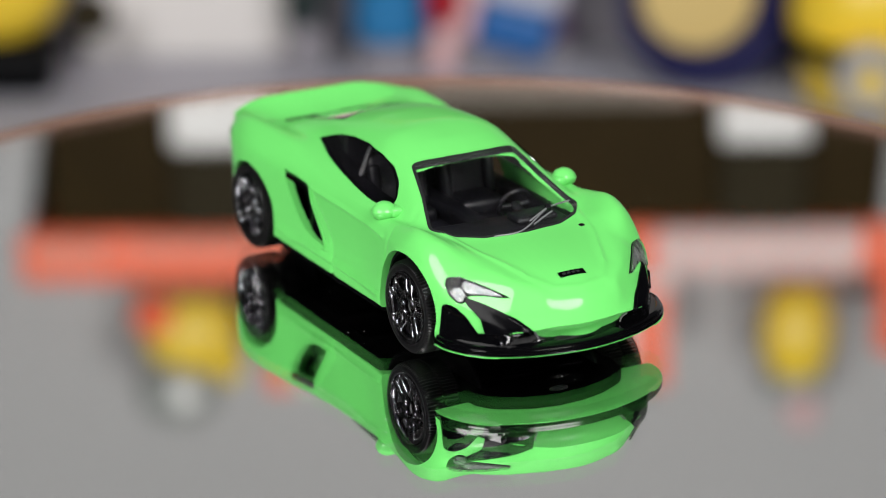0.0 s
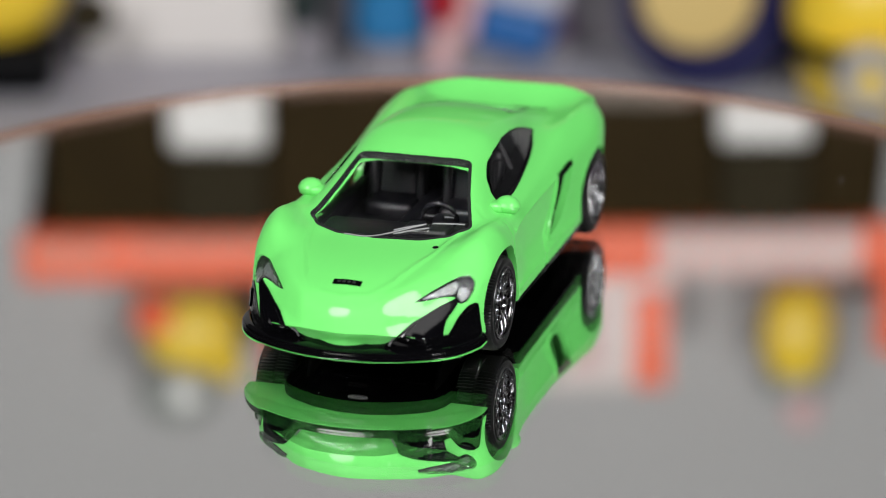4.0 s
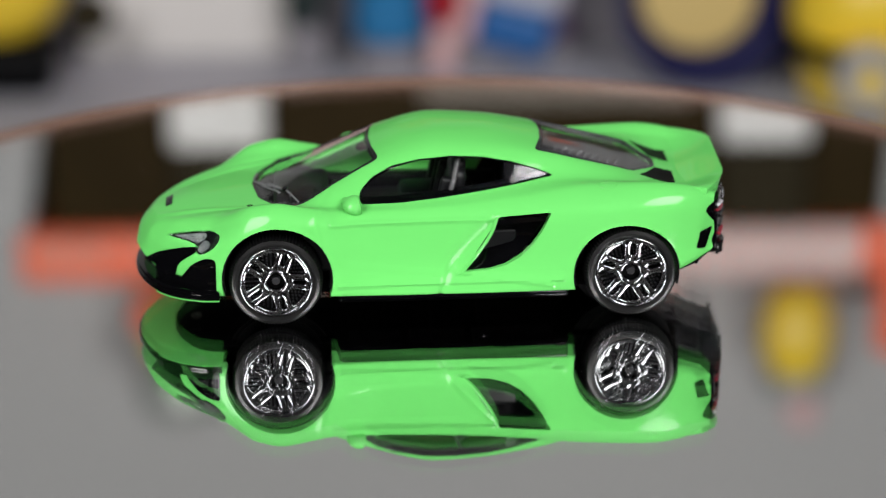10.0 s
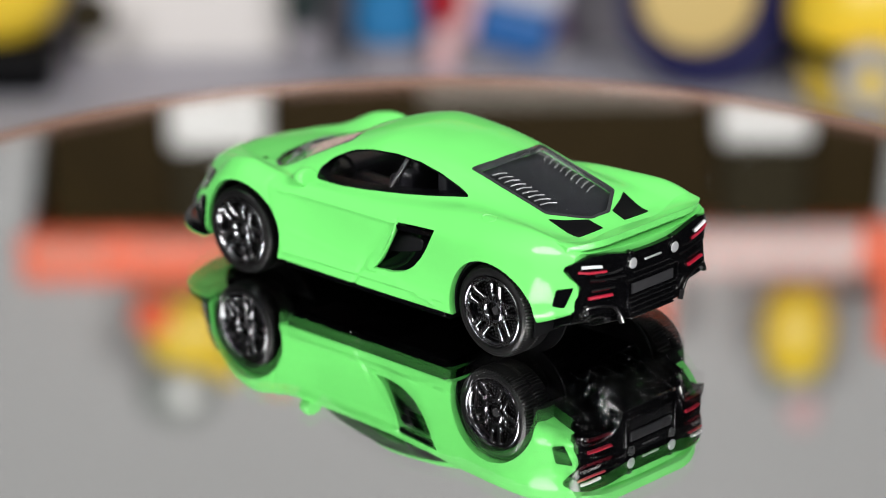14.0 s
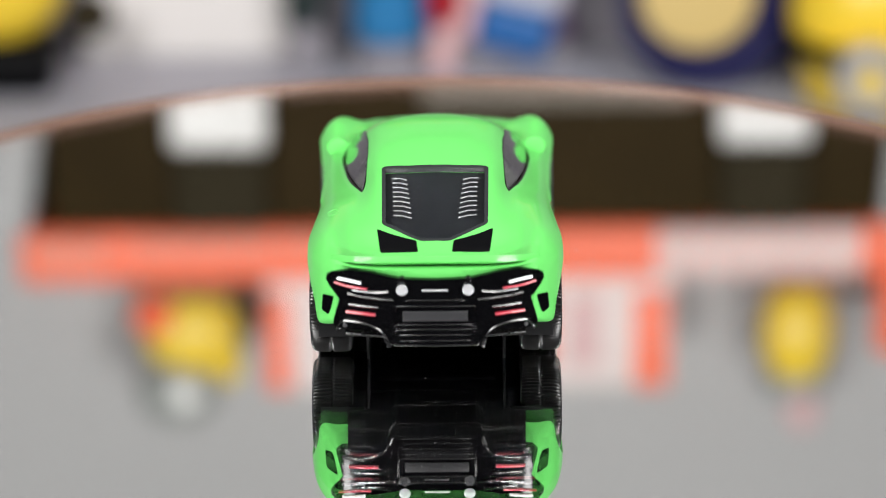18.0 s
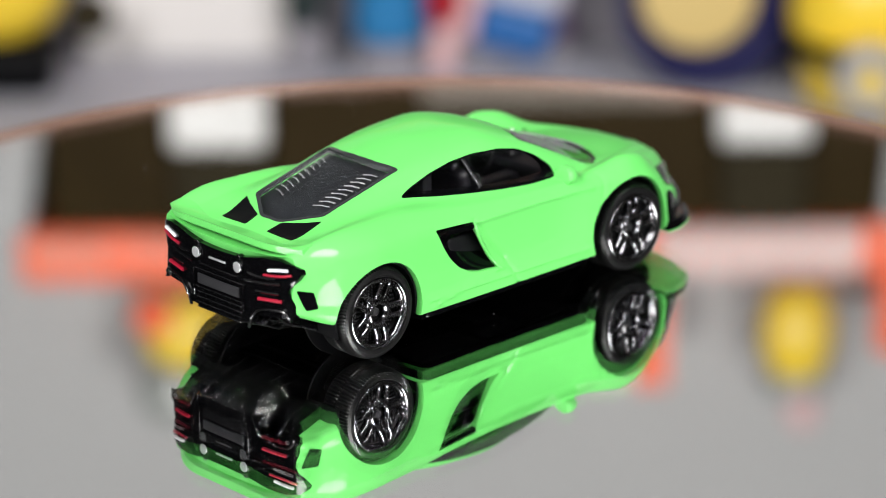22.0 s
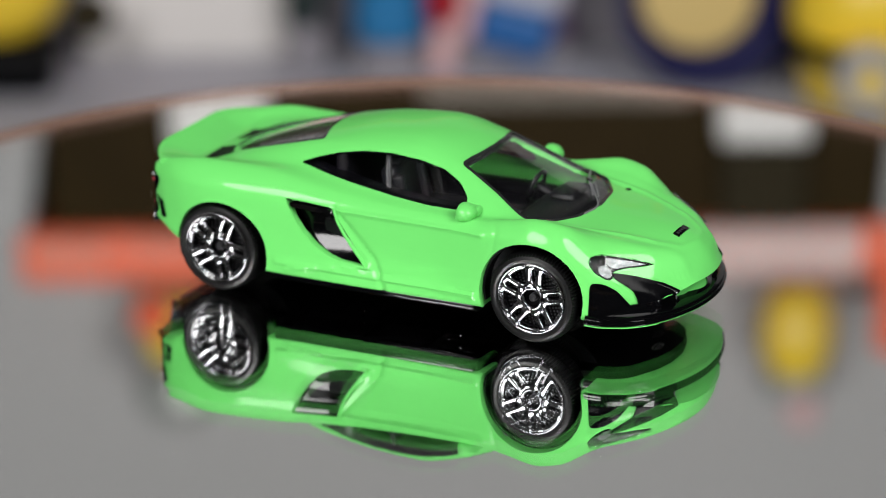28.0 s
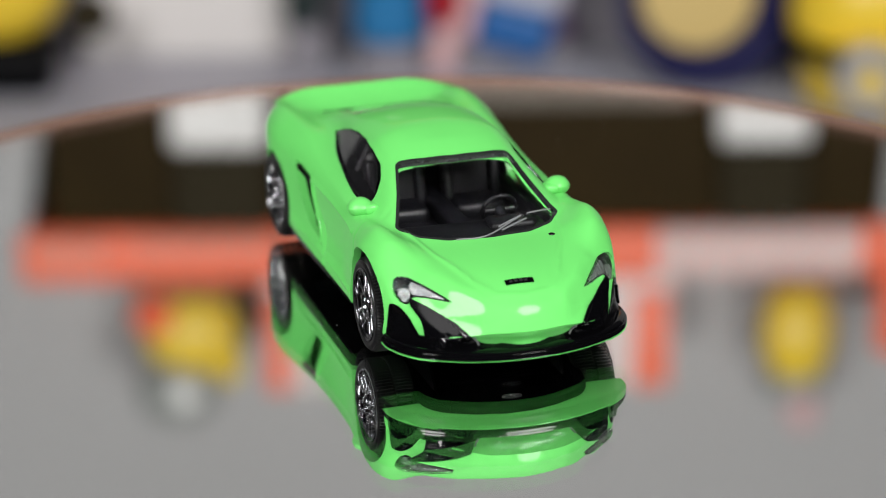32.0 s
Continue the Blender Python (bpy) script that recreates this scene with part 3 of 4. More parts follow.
for s in (1, -1):
    tail = strip("tail_light", [(s * 7.9, 12.0), (s * 10, 12.2), (s * 11.7, 12.55)], 0.26, RED_PAINT, fascia, "red tail light strip", 0.05)
    strip("light_bar", [(s * 8.6, 12.7), (s * 10, 12.95), (s * 11.3, 13.1)], 0.3, WHITE_PAINT, tail, "pale indicator strip", 0.05)
    strip("fog_light", [(s * 7.0, 8.85), (s * 9, 9.0), (s * 10.4, 9.05)], 0.34, RED_PAINT, fascia, "red rear fog light strip", 0.05)
    strip("rib", [(s * 6.6, 9.75), (s * 8.6, 9.85), (s * 10.0, 9.95)], 0.4, BLACK_SATIN, fascia, "", -0.15)
    strip("rib", [(s * 4.9, 10.75), (s * 8, 10.95), (s * 10.2, 11.3)], 0.45, BLACK_SATIN, fascia, "", -0.15)
    strip("rib", [(s * 5.4, 11.75), (s * 7.2, 11.6), (s * 9.6, 11.75)], 0.45, BLACK_SATIN, fascia, "", -0.15)
    strip("diffuser_fin", [(s * 11.5, 6.7), (s * 11.0, 7.7), (s * 10.3, 7.95), (s * 8.4, 7.8), (s * 6.7, 7.2), (s * 5.9, 6.2), (s * 5.4, 4.9)], 0.36, BLACK_SATIN, fascia, "", 0.1)
    pipe = part("exhaust", drum((-32.5, s * 3.85, 12.1), (-34.5, s * 3.85, 12.1), 0.8, 28, None, 0.15), BLACK_GLOSS, fascia, "round exhaust tailpipe")
    part("tip", drum((-34.45, s * 3.85, 12.1), (-34.6, s * 3.85, 12.1), 0.66, 28, None, 0.06), SILVER, pipe, "silver exhaust tip")
    part("collar", drum((-33.6, s * 3.85, 13.2), (-34.4, s * 3.85, 13.2), 0.45, 18, None, 0.1), BLACK_GLOSS, pipe)
part("plate", block((-34.45, -3.8, 8.15), (-33.2, 3.8, 9.4), 0.1), PLATE, fascia, "dark blank number plate")
part("name_bar", block((-34.45, -1.5, 11.85), (-33.3, 1.5, 12.1), 0.06), SILVER, fascia, "silver name strip")
for z, w in ((7.7, 4.5), (7.1, 4.3), (6.4, 4.2), (5.7, 4.1), (5.1, 4.1), (10.0, 4.6), (10.75, 3.4)):
    part("rib", block((-34.4, -w, z - 0.12), (-32.5, w, z + 0.12), 0.11), BLACK_SATIN, fascia)
for s in (1, -1):
    part("upright", block((-34.45, s * 4.6 - 0.15, 6.4), (-33.0, s * 4.6 + 0.15, 10.0), 0.1), BLACK_GLOSS, fascia)


ys = np.linspace(-10.6, 10.6, 49)


def under_tail(y):
    """The section under the tail at that half width: a low middle tunnel between two high channels."""
    k = min(1, max(0, (abs(y) - 4.9) / 0.9))
    low, high = ((0, 6.4), (0.05, 5.5), (0.4, 5.1), (2.4, 4.3), (5.0, 3.1), (9.0, 2.7)), ((0, 8.0), (0.05, 7.4), (0.35, 7.1), (1.3, 5.3), (5.0, 4.2), (9.0, 2.7))
    return [(rear_x(y) + p[0], y, p[1] + (q[1] - p[1]) * k) for p, q in zip(low, high)]


v = [q for y in ys for q in (*under_tail(y), (rear_x(y) + 9.0, y, 8.0), (rear_x(y) + 1.0, y, 8.0))]
f = [(8 * i + k, 8 * i + (k + 1) % 8, 8 * i + 8 + (k + 1) % 8, 8 * i + 8 + k) for i in range(48) for k in range(8)]
diffuser = add_mesh("diffuser", v, f + [tuple(range(8)), tuple(range(384, 392))], VENT, fascia, "black lower diffuser")
# moulded ribs and pipes under the tail
for y in (-8.6, -4.6, -2.3, 0, 2.3, 4.6, 8.6):
    add_mesh("diffuser_rib", *tube([(x, y, z - 0.05) for x, y, z in under_tail(y)], 0.2, 8), BLACK_SATIN, fascia)
for k in range(1, 5):
    add_mesh("diffuser_rib", *tube([tuple(Vector(under_tail(y)[k]) - Vector((0, 0, 0.04))) for y in ys], 0.18, 8), BLACK_SATIN, fascia)
for s in (1, -1):
    part("tow_lug", drum((rear_x(10.6) + 0.8, s * 10.6, 7.3), (rear_x(10.6) - 0.4, s * 10.6, 7.3), 0.25, 14, None, 0.08), GUN, fascia)


def wing():
    """A curled tail wing that grows out of the rear deck."""
    ys = np.linspace(-12.2, 12.2, 61)
    v, f = [], []
    m = 9
    for y in ys:
        a = abs(y)
        out = max(0, (a - 6.0) / 6.2)
        tip_x, root_x = -34.1 + 2.6 * out ** 2, -28.3 + 0.8 * out
        tip_z = 16.2 - 0.65 * out ** 1.5
        root = on_skin(root_x, y, -0.25)
        top = []
        for k in range(m):
            t = k / (m - 1)
            z = root.z + (tip_z - root.z) * (0.35 * t + 0.65 * t * t)
            top.append((root_x + (tip_x - root_x) * t, y, z))
        low = [(p[0] + (0.25 if i == m - 1 else 0), y, p[2] - 0.15 - 0.75 * min(1, i / 3)) for i, p in enumerate(top)]
        v += top + low[::-1]
    n = 2 * m
    for i in range(len(ys) - 1):
        f += [(i * n + k, i * n + (k + 1) % n, (i + 1) * n + (k + 1) % n, (i + 1) * n + k) for k in range(n)]
    f += [tuple(range(n)), tuple(range((len(ys) - 1) * n, len(ys) * n))]
    return v, f


add_mesh("tail_wing", *wing(), GREEN, car, "green curled rear wing", 32)

# base plate and wheel boxes
BASE = [(-25.2, 8.5), (-24.2, 10.2), (-14.5, 10.2), (-14.2, 14.1), (14.2, 14.2), (14.6, 10.4), (27, 10.8), (30.2, 10.2), (32.6, 8.2), (34.2, 5.0), (35.0, 1.7)]
BASE = BASE + [(x, -y) for x, y in reversed(BASE)]
v, f = prism(BASE, "z", 2.5, 4.2)
bm = bmesh.new()
me = bpy.data.meshes.new("base")
me.from_pydata(v, [], f)
bm.from_mesh(me)
bmesh.ops.recalc_face_normals(bm, faces=bm.faces[:])
bmesh.ops.bevel(bm, geom=bm.edges[:], offset=0.3, segments=2, profile=0.5, affect="EDGES")
chassis = part("chassis", bm, UNDERSIDE, car, "black plastic base plate")
for s in (1, -1):
    part("sill", block((-14, s * 14.3 - 0.5, 2.95), (14, s * 14.3 + 0.5, 3.65), 0.2), BLACK_GLOSS, chassis, "black sill strip")
for x in (-22, -10, -4, 2, 8, 26):
    part("floor_rib", block((x - 0.5, -7, 2.2), (x + 0.5, 7, 2.7), 0.2), UNDERSIDE, chassis)
oval = [(32.3 + 0.5 * math.cos(q), 1.15 * math.sin(q), 2.45) for q in (2 * math.pi * i / 28 for i in range(29))]
add_mesh("emblem", *tube(oval, 0.12, 6), PLATE, chassis, "pale oval moulded emblem")
add_mesh("emblem_bar", *tube([(32.3, -1.0, 2.45), (32.3, 1.0, 2.45)], 0.12, 6), PLATE, chassis)
for s in (1, -1):
    for x0, x1 in ((-12.5, -2.5), (-1.5, 5.5), (6.5, 13)):
        part("floor_panel", block((x0, s * 9.6 - 2.6, 2.25), (x1, s * 9.6 + 2.6, 2.8), 0.25), UNDERSIDE, chassis)
# black shells stand for the darkness in the green wheel wells
for ax, cz, r in ((FRONT_AXLE - 0.2, 5.9, 6.8), (REAR_AXLE + 0.5, 5.4, 6.6)):
    for s in (1, -1):
        arc = [math.pi * (i / 24 * 1.16 - 0.08) for i in range(25)]
        v = [(ax + q * math.cos(a), s * y, cz + q * math.sin(a)) for a in arc for q, y in ((r, 8.2), (r, 13.9), (r - 0.25, 13.9), (r - 0.25, 8.2))]
        f = [(4 * i + k, 4 * i + (k + 1) % 4, 4 * i + 4 + (k + 1) % 4, 4 * i + 4 + k) for i in range(24) for k in range(4)]
        liner = add_mesh("wheel_arch", v, f, BLACK_MATT, chassis, "black lining added for the darkness inside the wheel arch")
        part("arch_wall", drum((ax, s * 8.0, cz), (ax, s * 8.3, cz), r, 40), BLACK_MATT, liner)
    part("axle", drum((ax, -12, RADIUS), (ax, 12, RADIUS), 0.6, 16), GUN, chassis, "metal axle")

# cabin
cabin = part("interior", block((-9, -10.2, 5.2), (21, 10.2, 9.5), 0.6), SEAT, car, "black moulded interior")
part("bulkhead", block((-8.2, -8.2, 8), (-6.6, 8.2, 18.6), 0.5, Matrix.Translation((0, 0, 0))), SEAT, cabin)
part("dashboard", block((15.0, -9.2, 8.5), (22.0, 9.2, 12.6), 1.0), SEAT, cabin, "black dashboard")
part("dash_top", block((16.5, 1.6, 12.2), (20.0, 7.4, 13.4), 0.6), SEAT, cabin)
part("console", block((-4, -1.3, 9), (16, 1.3, 11.6), 0.5), SEAT, cabin)
for s in (1, -1):
    seat = part("seat", block((-3.5, s * 4.9 - 3.2, 8.8), (6.0, s * 4.9 + 3.2, 11.3), 0.9), SEAT, cabin, "black bucket seat")
    lean = Matrix.Translation((0.8, s * 4.9, 9)) @ Matrix.Rotation(radians(-13), 4, "Y")
    part("backrest", block((-1.1, -3.6, 0), (1.1, 3.6, 8.6), 1.0, lean), SEAT, seat)
    part("headrest", block((-0.9, -1.9, 7.6), (0.9, 1.9, 9.4), 0.7, lean), SEAT, seat)
    for k in (1, -1):
        part("bolster", block((0.4, k * 3.1 - 0.7, 0.5), (2.0, k * 3.1 + 0.7, 7.4), 0.5, lean), SEAT, seat)
    part("door_card", block((-8, min(s * 10.3, s * 12.2), 6), (20, max(s * 10.3, s * 12.2), 11.0), 0.5), SEAT, cabin, "black inner door panel")
ring = [(13.6 + 0.75 * math.sin(a), 4.6 + 2.1 * math.cos(a), 12.9 + 2.0 * math.sin(a)) for a in (2 * math.pi * i / 28 for i in range(29))]
wheel_rim = add_mesh("steering_wheel", *tube(ring, 0.3, 8), SEAT, cabin, "black steering wheel")
part("spoke", drum((13.8, 2.7, 12.9), (13.8, 6.5, 12.9), 0.35, 10), SEAT, wheel_rim)
part("column", drum((13.8, 4.6, 12.9), (17, 4.6, 11.6), 0.7, 12), SEAT, wheel_rim)
# engine cover below the rear pane
engine = part("engine_cover", block((-26.5, -8.0, 7), (-8.0, 8.0, 12.6), 0.6), SEAT, car, "black engine cover")
add_mesh("cover_panel", *patch(rounded([(-10.2, 6.7), (-23.0, 6.4), (-26.2, 1.8), (-26.2, -1.8), (-23.0, -6.4), (-10.2, -6.7)], 0.5), "z", 1, -1.0, 0.6, 1.0), COVER, engine, "dark ribbed engine panel")
part("intake_box", block((-24.5, -1.6, 12), (-18.5, 1.6, 14.2), 0.4), SEAT, engine)
for s in (1, -1):
    part("cylinder_bank", block((-24, s * 4.0 - 1.2, 12), (-17, s * 4.0 + 1.2, 13.6), 0.4), SEAT, engine)
    part("rail", block((-23.5, s * 1.9 - 0.2, 12.2), (-17.5, s * 1.9 + 0.2, 14.4), 0.15), GUN, engine)


# ---------------- wheels
def lathe(profile, n=64, groove=None):
    """Turned round the y axis; profile rows of (y, radius). groove: rows cut in at every other step, and how deep."""
    v, f = [], []
    m = len(profile)
    for i in range(n):
        a = 2 * math.pi * i / n
        for j, (y, r) in enumerate(profile):
            if groove and j in groove[0] and (i + groove[0].index(j) // 4) % 2:
                r -= groove[1]
            v.append((r * math.cos(a), y, r * math.sin(a)))
    for i in range(n):
        for j in range(m - 1):
            f.append((i * m + j, i * m + j + 1, (i + 1) % n * m + j + 1, (i + 1) % n * m + j))
    return v, f


def face_plate():
    """The rim's face: a rounded plate with five narrow slots, five wide windows and a hub hole."""
    holes = [circle(0, 0, 1.1, 36)]
    for k in range(5):
        a, step = radians(38 + 72 * k), radians(72)
        turn = Matrix.Rotation(a, 2)
        slot = rounded([(2.15, -0.25), (3.72, -0.3), (3.72, 0.3), (2.15, 0.25)], 0.28, 6)
        holes.append([tuple(turn @ Vector(p)) for p in slot])
        c, reach = 1.04, 3.76
        swing = math.asin(c / reach)
        arc = [swing + (step - 2 * swing) * i / 6 for i in range(7)]
        fan = [(c / math.sin(step / 2) * math.cos(step / 2), c)] + [(reach * math.cos(q), reach * math.sin(q)) for q in arc]
        holes.append([tuple(turn @ Vector(p)) for p in rounded(fan, 0.55, 6)])
    loops = [(circle(0, 0, 4.42, 96), -1)] + [(h, 1) for h in holes]

    def moved(loop, d):
        out = []
        for i, p in enumerate(loop):
            t = Vector(loop[(i + 1) % len(loop)]) - Vector(loop[i - 1])
            if t.length < 1e-6:
                t = Vector((1, 0))
            t.normalize()
            out.append((p[0] + t.y * d, p[1] - t.x * d))
        return out

    loops = [([p for i, p in enumerate(loop) if math.dist(p, loop[i - 1]) > 1e-4], d) for loop, d in loops]
    levels = ((0.13, 0.0), (0.08, 0.04), (0.02, 0.12), (0.0, 0.25), (0.0, 0.7))
    v, f, tops, start = [], [], [], []
    for loop, d in loops:
        start.append(len(v))
        n = len(loop)
        for inset, drop in levels:
            ring = moved(loop, d * inset)
            if drop == 0:
                tops.append(ring)
            v += [(x, 2.1 + 0.07 * math.hypot(x, z) - drop, z) for x, z in ring]
        b = start[-1]
        f += [(b + j * n + i, b + j * n + (i + 1) % n, b + j * n + n + (i + 1) % n, b + j * n + n + i) for j in range(len(levels) - 1) for i in range(n)]
    flat, owner, faces = [], [], []
    for ring, b in zip(tops, start):
        faces.append([len(flat) + i for i in range(len(ring))])
        flat += [Vector(p) for p in ring]
        owner += [b + i for i in range(len(ring))]
    vs, _, fs, origin, *_ = delaunay_2d_cdt(flat, [], faces, 1, 1e-6)

    def inside(p, ring):
        c = False
        for i, (x1, y1) in enumerate(ring):
            x2, y2 = ring[i - 1]
            if (y1 > p[1]) != (y2 > p[1]) and p[0] < (x2 - x1) * (p[1] - y1) / (y2 - y1) + x1:
                c = not c
        return c

    for t in fs:
        mid = sum((vs[i] for i in t), Vector((0, 0))) / len(t)
        if not any(inside(mid, ring) for ring in tops[1:]):
            f.append(tuple(owner[origin[i][0]] for i in t))
    return v, f


def make_wheel():
    hub = new("wheel")
    hub.parent = car
    tyre = [(-2.4, 3.9), (-2.45, 5.0), (-2.36, 5.4), (-2.05, 5.7), (-1.6, 5.8), (-0.9, 5.82), (-0.25, 5.82), (0, 5.55),
            (0.25, 5.82), (0.9, 5.82), (1.6, 5.8), (2.05, 5.7), (2.36, 5.4), (2.5, 5.0), (2.46, 4.6), (2.2, 4.45), (1.3, 4.4), (-2.4, 3.9)]
    add_mesh("tyre", *lathe(tyre, 168, ((3, 4, 5, 6, 8, 9, 10, 11), 0.3)), RUBBER, hub, "black rubber tyre with ribbed tread", 25)
    rim = add_mesh("rim", *face_plate(), CHROME, hub, "chromed double-spoke rim", 50)
    add_mesh("rim_barrel", *lathe([(0.9, 4.38), (1.75, 4.4), (1.75, 4.15), (0.9, 4.1), (0.9, 4.38)], 64), GUN, rim, "dark inner barrel")
    add_mesh("rim_edge", *lathe([(2.42 + 0.14 * math.sin(q * math.pi / 5), 4.32 + 0.16 * math.cos(q * math.pi / 5)) for q in range(11)], 72), CHROME, rim, "bright rim edge")
    add_mesh("hub_ring", *lathe([(2.26 + 0.16 * math.sin(q * math.pi / 5), 1.3 + 0.2 * math.cos(q * math.pi / 5)) for q in range(11)], 48), CHROME, rim, "bright hub ring")
    disc = part("brake_disc", drum((0, 0.4, 0), (0, 1.0, 0), 3.9, 40), BLACK_MATT, hub, "black drilled brake disc")
    for ring_r, n in ((1.9, 22), (2.25, 26), (2.6, 30), (2.95, 34), (3.3, 38), (3.65, 42)):
        for k in range(n):
            a = 2 * math.pi * (k + 0.5 * (n % 4 == 2)) / n
            pegs.append((ring_r * math.cos(a), ring_r * math.sin(a)))
    v, f = [], []
    for x, z in pegs:
        b = len(v)
        v += [(x - 0.14, 0.95, z - 0.14), (x + 0.14, 0.95, z - 0.14), (x + 0.14, 0.95, z + 0.14), (x - 0.14, 0.95, z + 0.14), (x, 1.2, z)]
        f += [(b, b + 1, b + 4), (b + 1, b + 2, b + 4), (b + 2, b + 3, b + 4), (b + 3, b, b + 4), (b + 3, b + 2, b + 1, b)]
    tagged(add_mesh("disc_studs", v, f, GUN, disc), kind="stuff")
    cap = part("axle_end", drum((0, 1.0, 0), (0, 1.9, 0), 0.5, 18, None, 0.12), PLATE, hub, "metal axle end")
    return hub


pegs = []
wheel = make_wheel()
wheel.matrix_basis = pose(FRONT_AXLE * MM, 12.75 * MM, RADIUS * MM)
for x, y, turn in ((REAR_AXLE, 12.5, 16), (FRONT_AXLE, -12.75, 14), (REAR_AXLE, -12.5, -3)):
    copy_thing(wheel, pose(x * MM, y * MM, RADIUS * MM, 0, 0, 180 if y < 0 else 0) @ pose(0, 0, 0, 0, turn, 0))

# ---------------- turntable: a round mirror with a bevelled rim on a low stand
MIRROR = material("silvering", (0.90, 0.90, 0.90), 0.0, 1.0)
GLASS = bpy.data.materials.new("mirror_glass")  # thin clear sheet: lets light straight through, with the gloss of glass
GLASS.use_nodes = True
nt = GLASS.node_tree
nt.nodes.clear()
sheet = [nt.nodes.new("ShaderNode" + n) for n in ("OutputMaterial", "MixShader", "BsdfTransparent", "BsdfGlossy", "LayerWeight", "Math", "Math")]
sheet[2].inputs["Color"].default_value = (0.985, 0.99, 0.985, 1)
sheet[3].inputs["Roughness"].default_value = 0.0
sheet[5].operation, sheet[6].operation = "POWER", "MULTIPLY_ADD"
sheet[5].inputs[1].default_value = 5.0
sheet[6].inputs[1].default_value, sheet[6].inputs[2].default_value = 0.96, 0.04
nt.links.new(sheet[4].outputs["Facing"], sheet[5].inputs[0])
nt.links.new(sheet[5].outputs[0], sheet[6].inputs[0])
for src, slot in ((sheet[6], 0), (sheet[2], 1), (sheet[3], 2)):
    nt.links.new(src.outputs[0], sheet[1].inputs[slot])
nt.links.new(sheet[1].outputs[0], sheet[0].inputs["Surface"])
table = new("turntable")
tagged(table, "large round silver mirror turntable on a black plinth", "turntable")
RIM = 90.5


def turned(profile, n=180):
    """Turned round the z axis; profile rows of (height, radius) in millimetres."""
    v, f = lathe(profile, n)
    return [(p[0], p[2], p[1]) for p in v], f


v, f = turned([(0, 0.001), (0, 40), (0, RIM)])
add_mesh("mirror_glass", v, f, GLASS, table, "thin clear glass over the silvering", 0.2)
add_mesh("silvering", *turned([(-0.8, 0.001), (-0.8, RIM), (-1.2, RIM), (-1.2, 0.001)]), MIRROR, table, "", 0.2)
RIM_TOP = material("rim_plastic", (0.15, 0.085, 0.063), 0.3, noise_scale=60, vary=0.08)
add_mesh("bevelled_rim", *turned([(-1.25, RIM - 2), (-1.25, RIM + 0.02), (0.0, RIM + 0.02), (0.1, RIM + 0.5), (-0.3, RIM + 1.8), (-1.6, RIM + 2.2), (-1.6, RIM - 2), (-1.25, RIM - 2)]), RIM_TOP, table, "beige bevelled mirror rim")
add_mesh("platter", *turned([(-1.62, 0.001), (-1.62, RIM + 5.2), (-2.0, RIM + 5.8), (-9, RIM + 5.8), (-10, RIM), (-10, 0.001)]), material("platter_plastic", (0.55, 0.10, 0.05), 0.4, noise_scale=60, vary=0.05), table, "reddish plastic platter")
rnd = random.Random(7)
v, f = [], []
for _ in range(60):
    q, r, h = rnd.uniform(0, 2 * math.pi), RIM * 0.95 * math.sqrt(rnd.random()), rnd.uniform(0.03, 0.09)
    x, y, b = r * math.cos(q), r * math.sin(q), len(v)
    v += [(x - h, y, 0.0), (x, y - h, 0.0), (x + h, y, 0.0), (x, y + h, 0.0), (x, y, h)]
    f += [(b, b + 1, b + 4), (b + 1, b + 2, b + 4), (b + 2, b + 3, b + 4), (b + 3, b, b + 4), (b + 3, b + 2, b + 1, b)]
tagged(add_mesh("dust", v, f, WHITE_PAINT, table), kind="stuff")
stand = new("plinth")
tagged(stand, "round black plastic plinth under the mirror plate", "plinth")
add_mesh("motor_housing", *turned([(-10.05, 0.001), (-10.05, 70), (-12, 74), (-24, 76), (-25, 75), (-25, 0.001)]), BLACK_MATT, stand)

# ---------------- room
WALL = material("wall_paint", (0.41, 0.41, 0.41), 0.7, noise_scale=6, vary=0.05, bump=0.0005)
# shade of the unlit room, put into the wall colour
SHADE = material("unlit_wall", (0.035, 0.035, 0.038), 0.8, noise_scale=6, vary=0.1, bump=0.0005)
CARD = material("white_card", (0.70, 0.67, 0.645), 0.6, noise_scale=14, vary=0.05)
BOARD = material("shelf_laminate", (0.49, 0.49, 0.55), 0.45, noise_scale=10, vary=0.06)
DARK = material("dark_wood", (0.030, 0.019, 0.0055), 0.6, spec=0.06, noise_scale=25, vary=0.3)
REDS = material("red_card", (0.95, 0.155, 0.06), 0.45, noise_scale=40, vary=0.12)
PALE = material("pale_print", (0.736, 0.64, 0.616), 0.5, noise_scale=40, vary=0.08)
WHITE = material("white_plastic", (0.828, 0.819, 0.8), 0.4, noise_scale=30, vary=0.03)
YELLOW = material("yellow_plastic", (0.80, 0.56, 0.035), 0.35, noise_scale=60, vary=0.08)
CREAM = material("pale_yellow", (0.62, 0.46, 0.175), 0.45, noise_scale=60, vary=0.06)
NAVY = material("navy_plastic", (0.0015, 0.002, 0.05), 0.35, noise_scale=60, vary=0.1)
BLUE = material("blue_plastic", (0.016, 0.112, 0.336), 0.35, noise_scale=60, vary=0.1)
AZURE = material("light_blue_plastic", (0.016, 0.176, 0.4), 0.35, noise_scale=60, vary=0.1)
DARKGREEN = material("dark_green_plastic", (0.012, 0.024, 0.0224), 0.4, noise_scale=60, vary=0.1)
GREY = material("grey_plastic", (0.288, 0.304, 0.288), 0.4, noise_scale=60, vary=0.1)
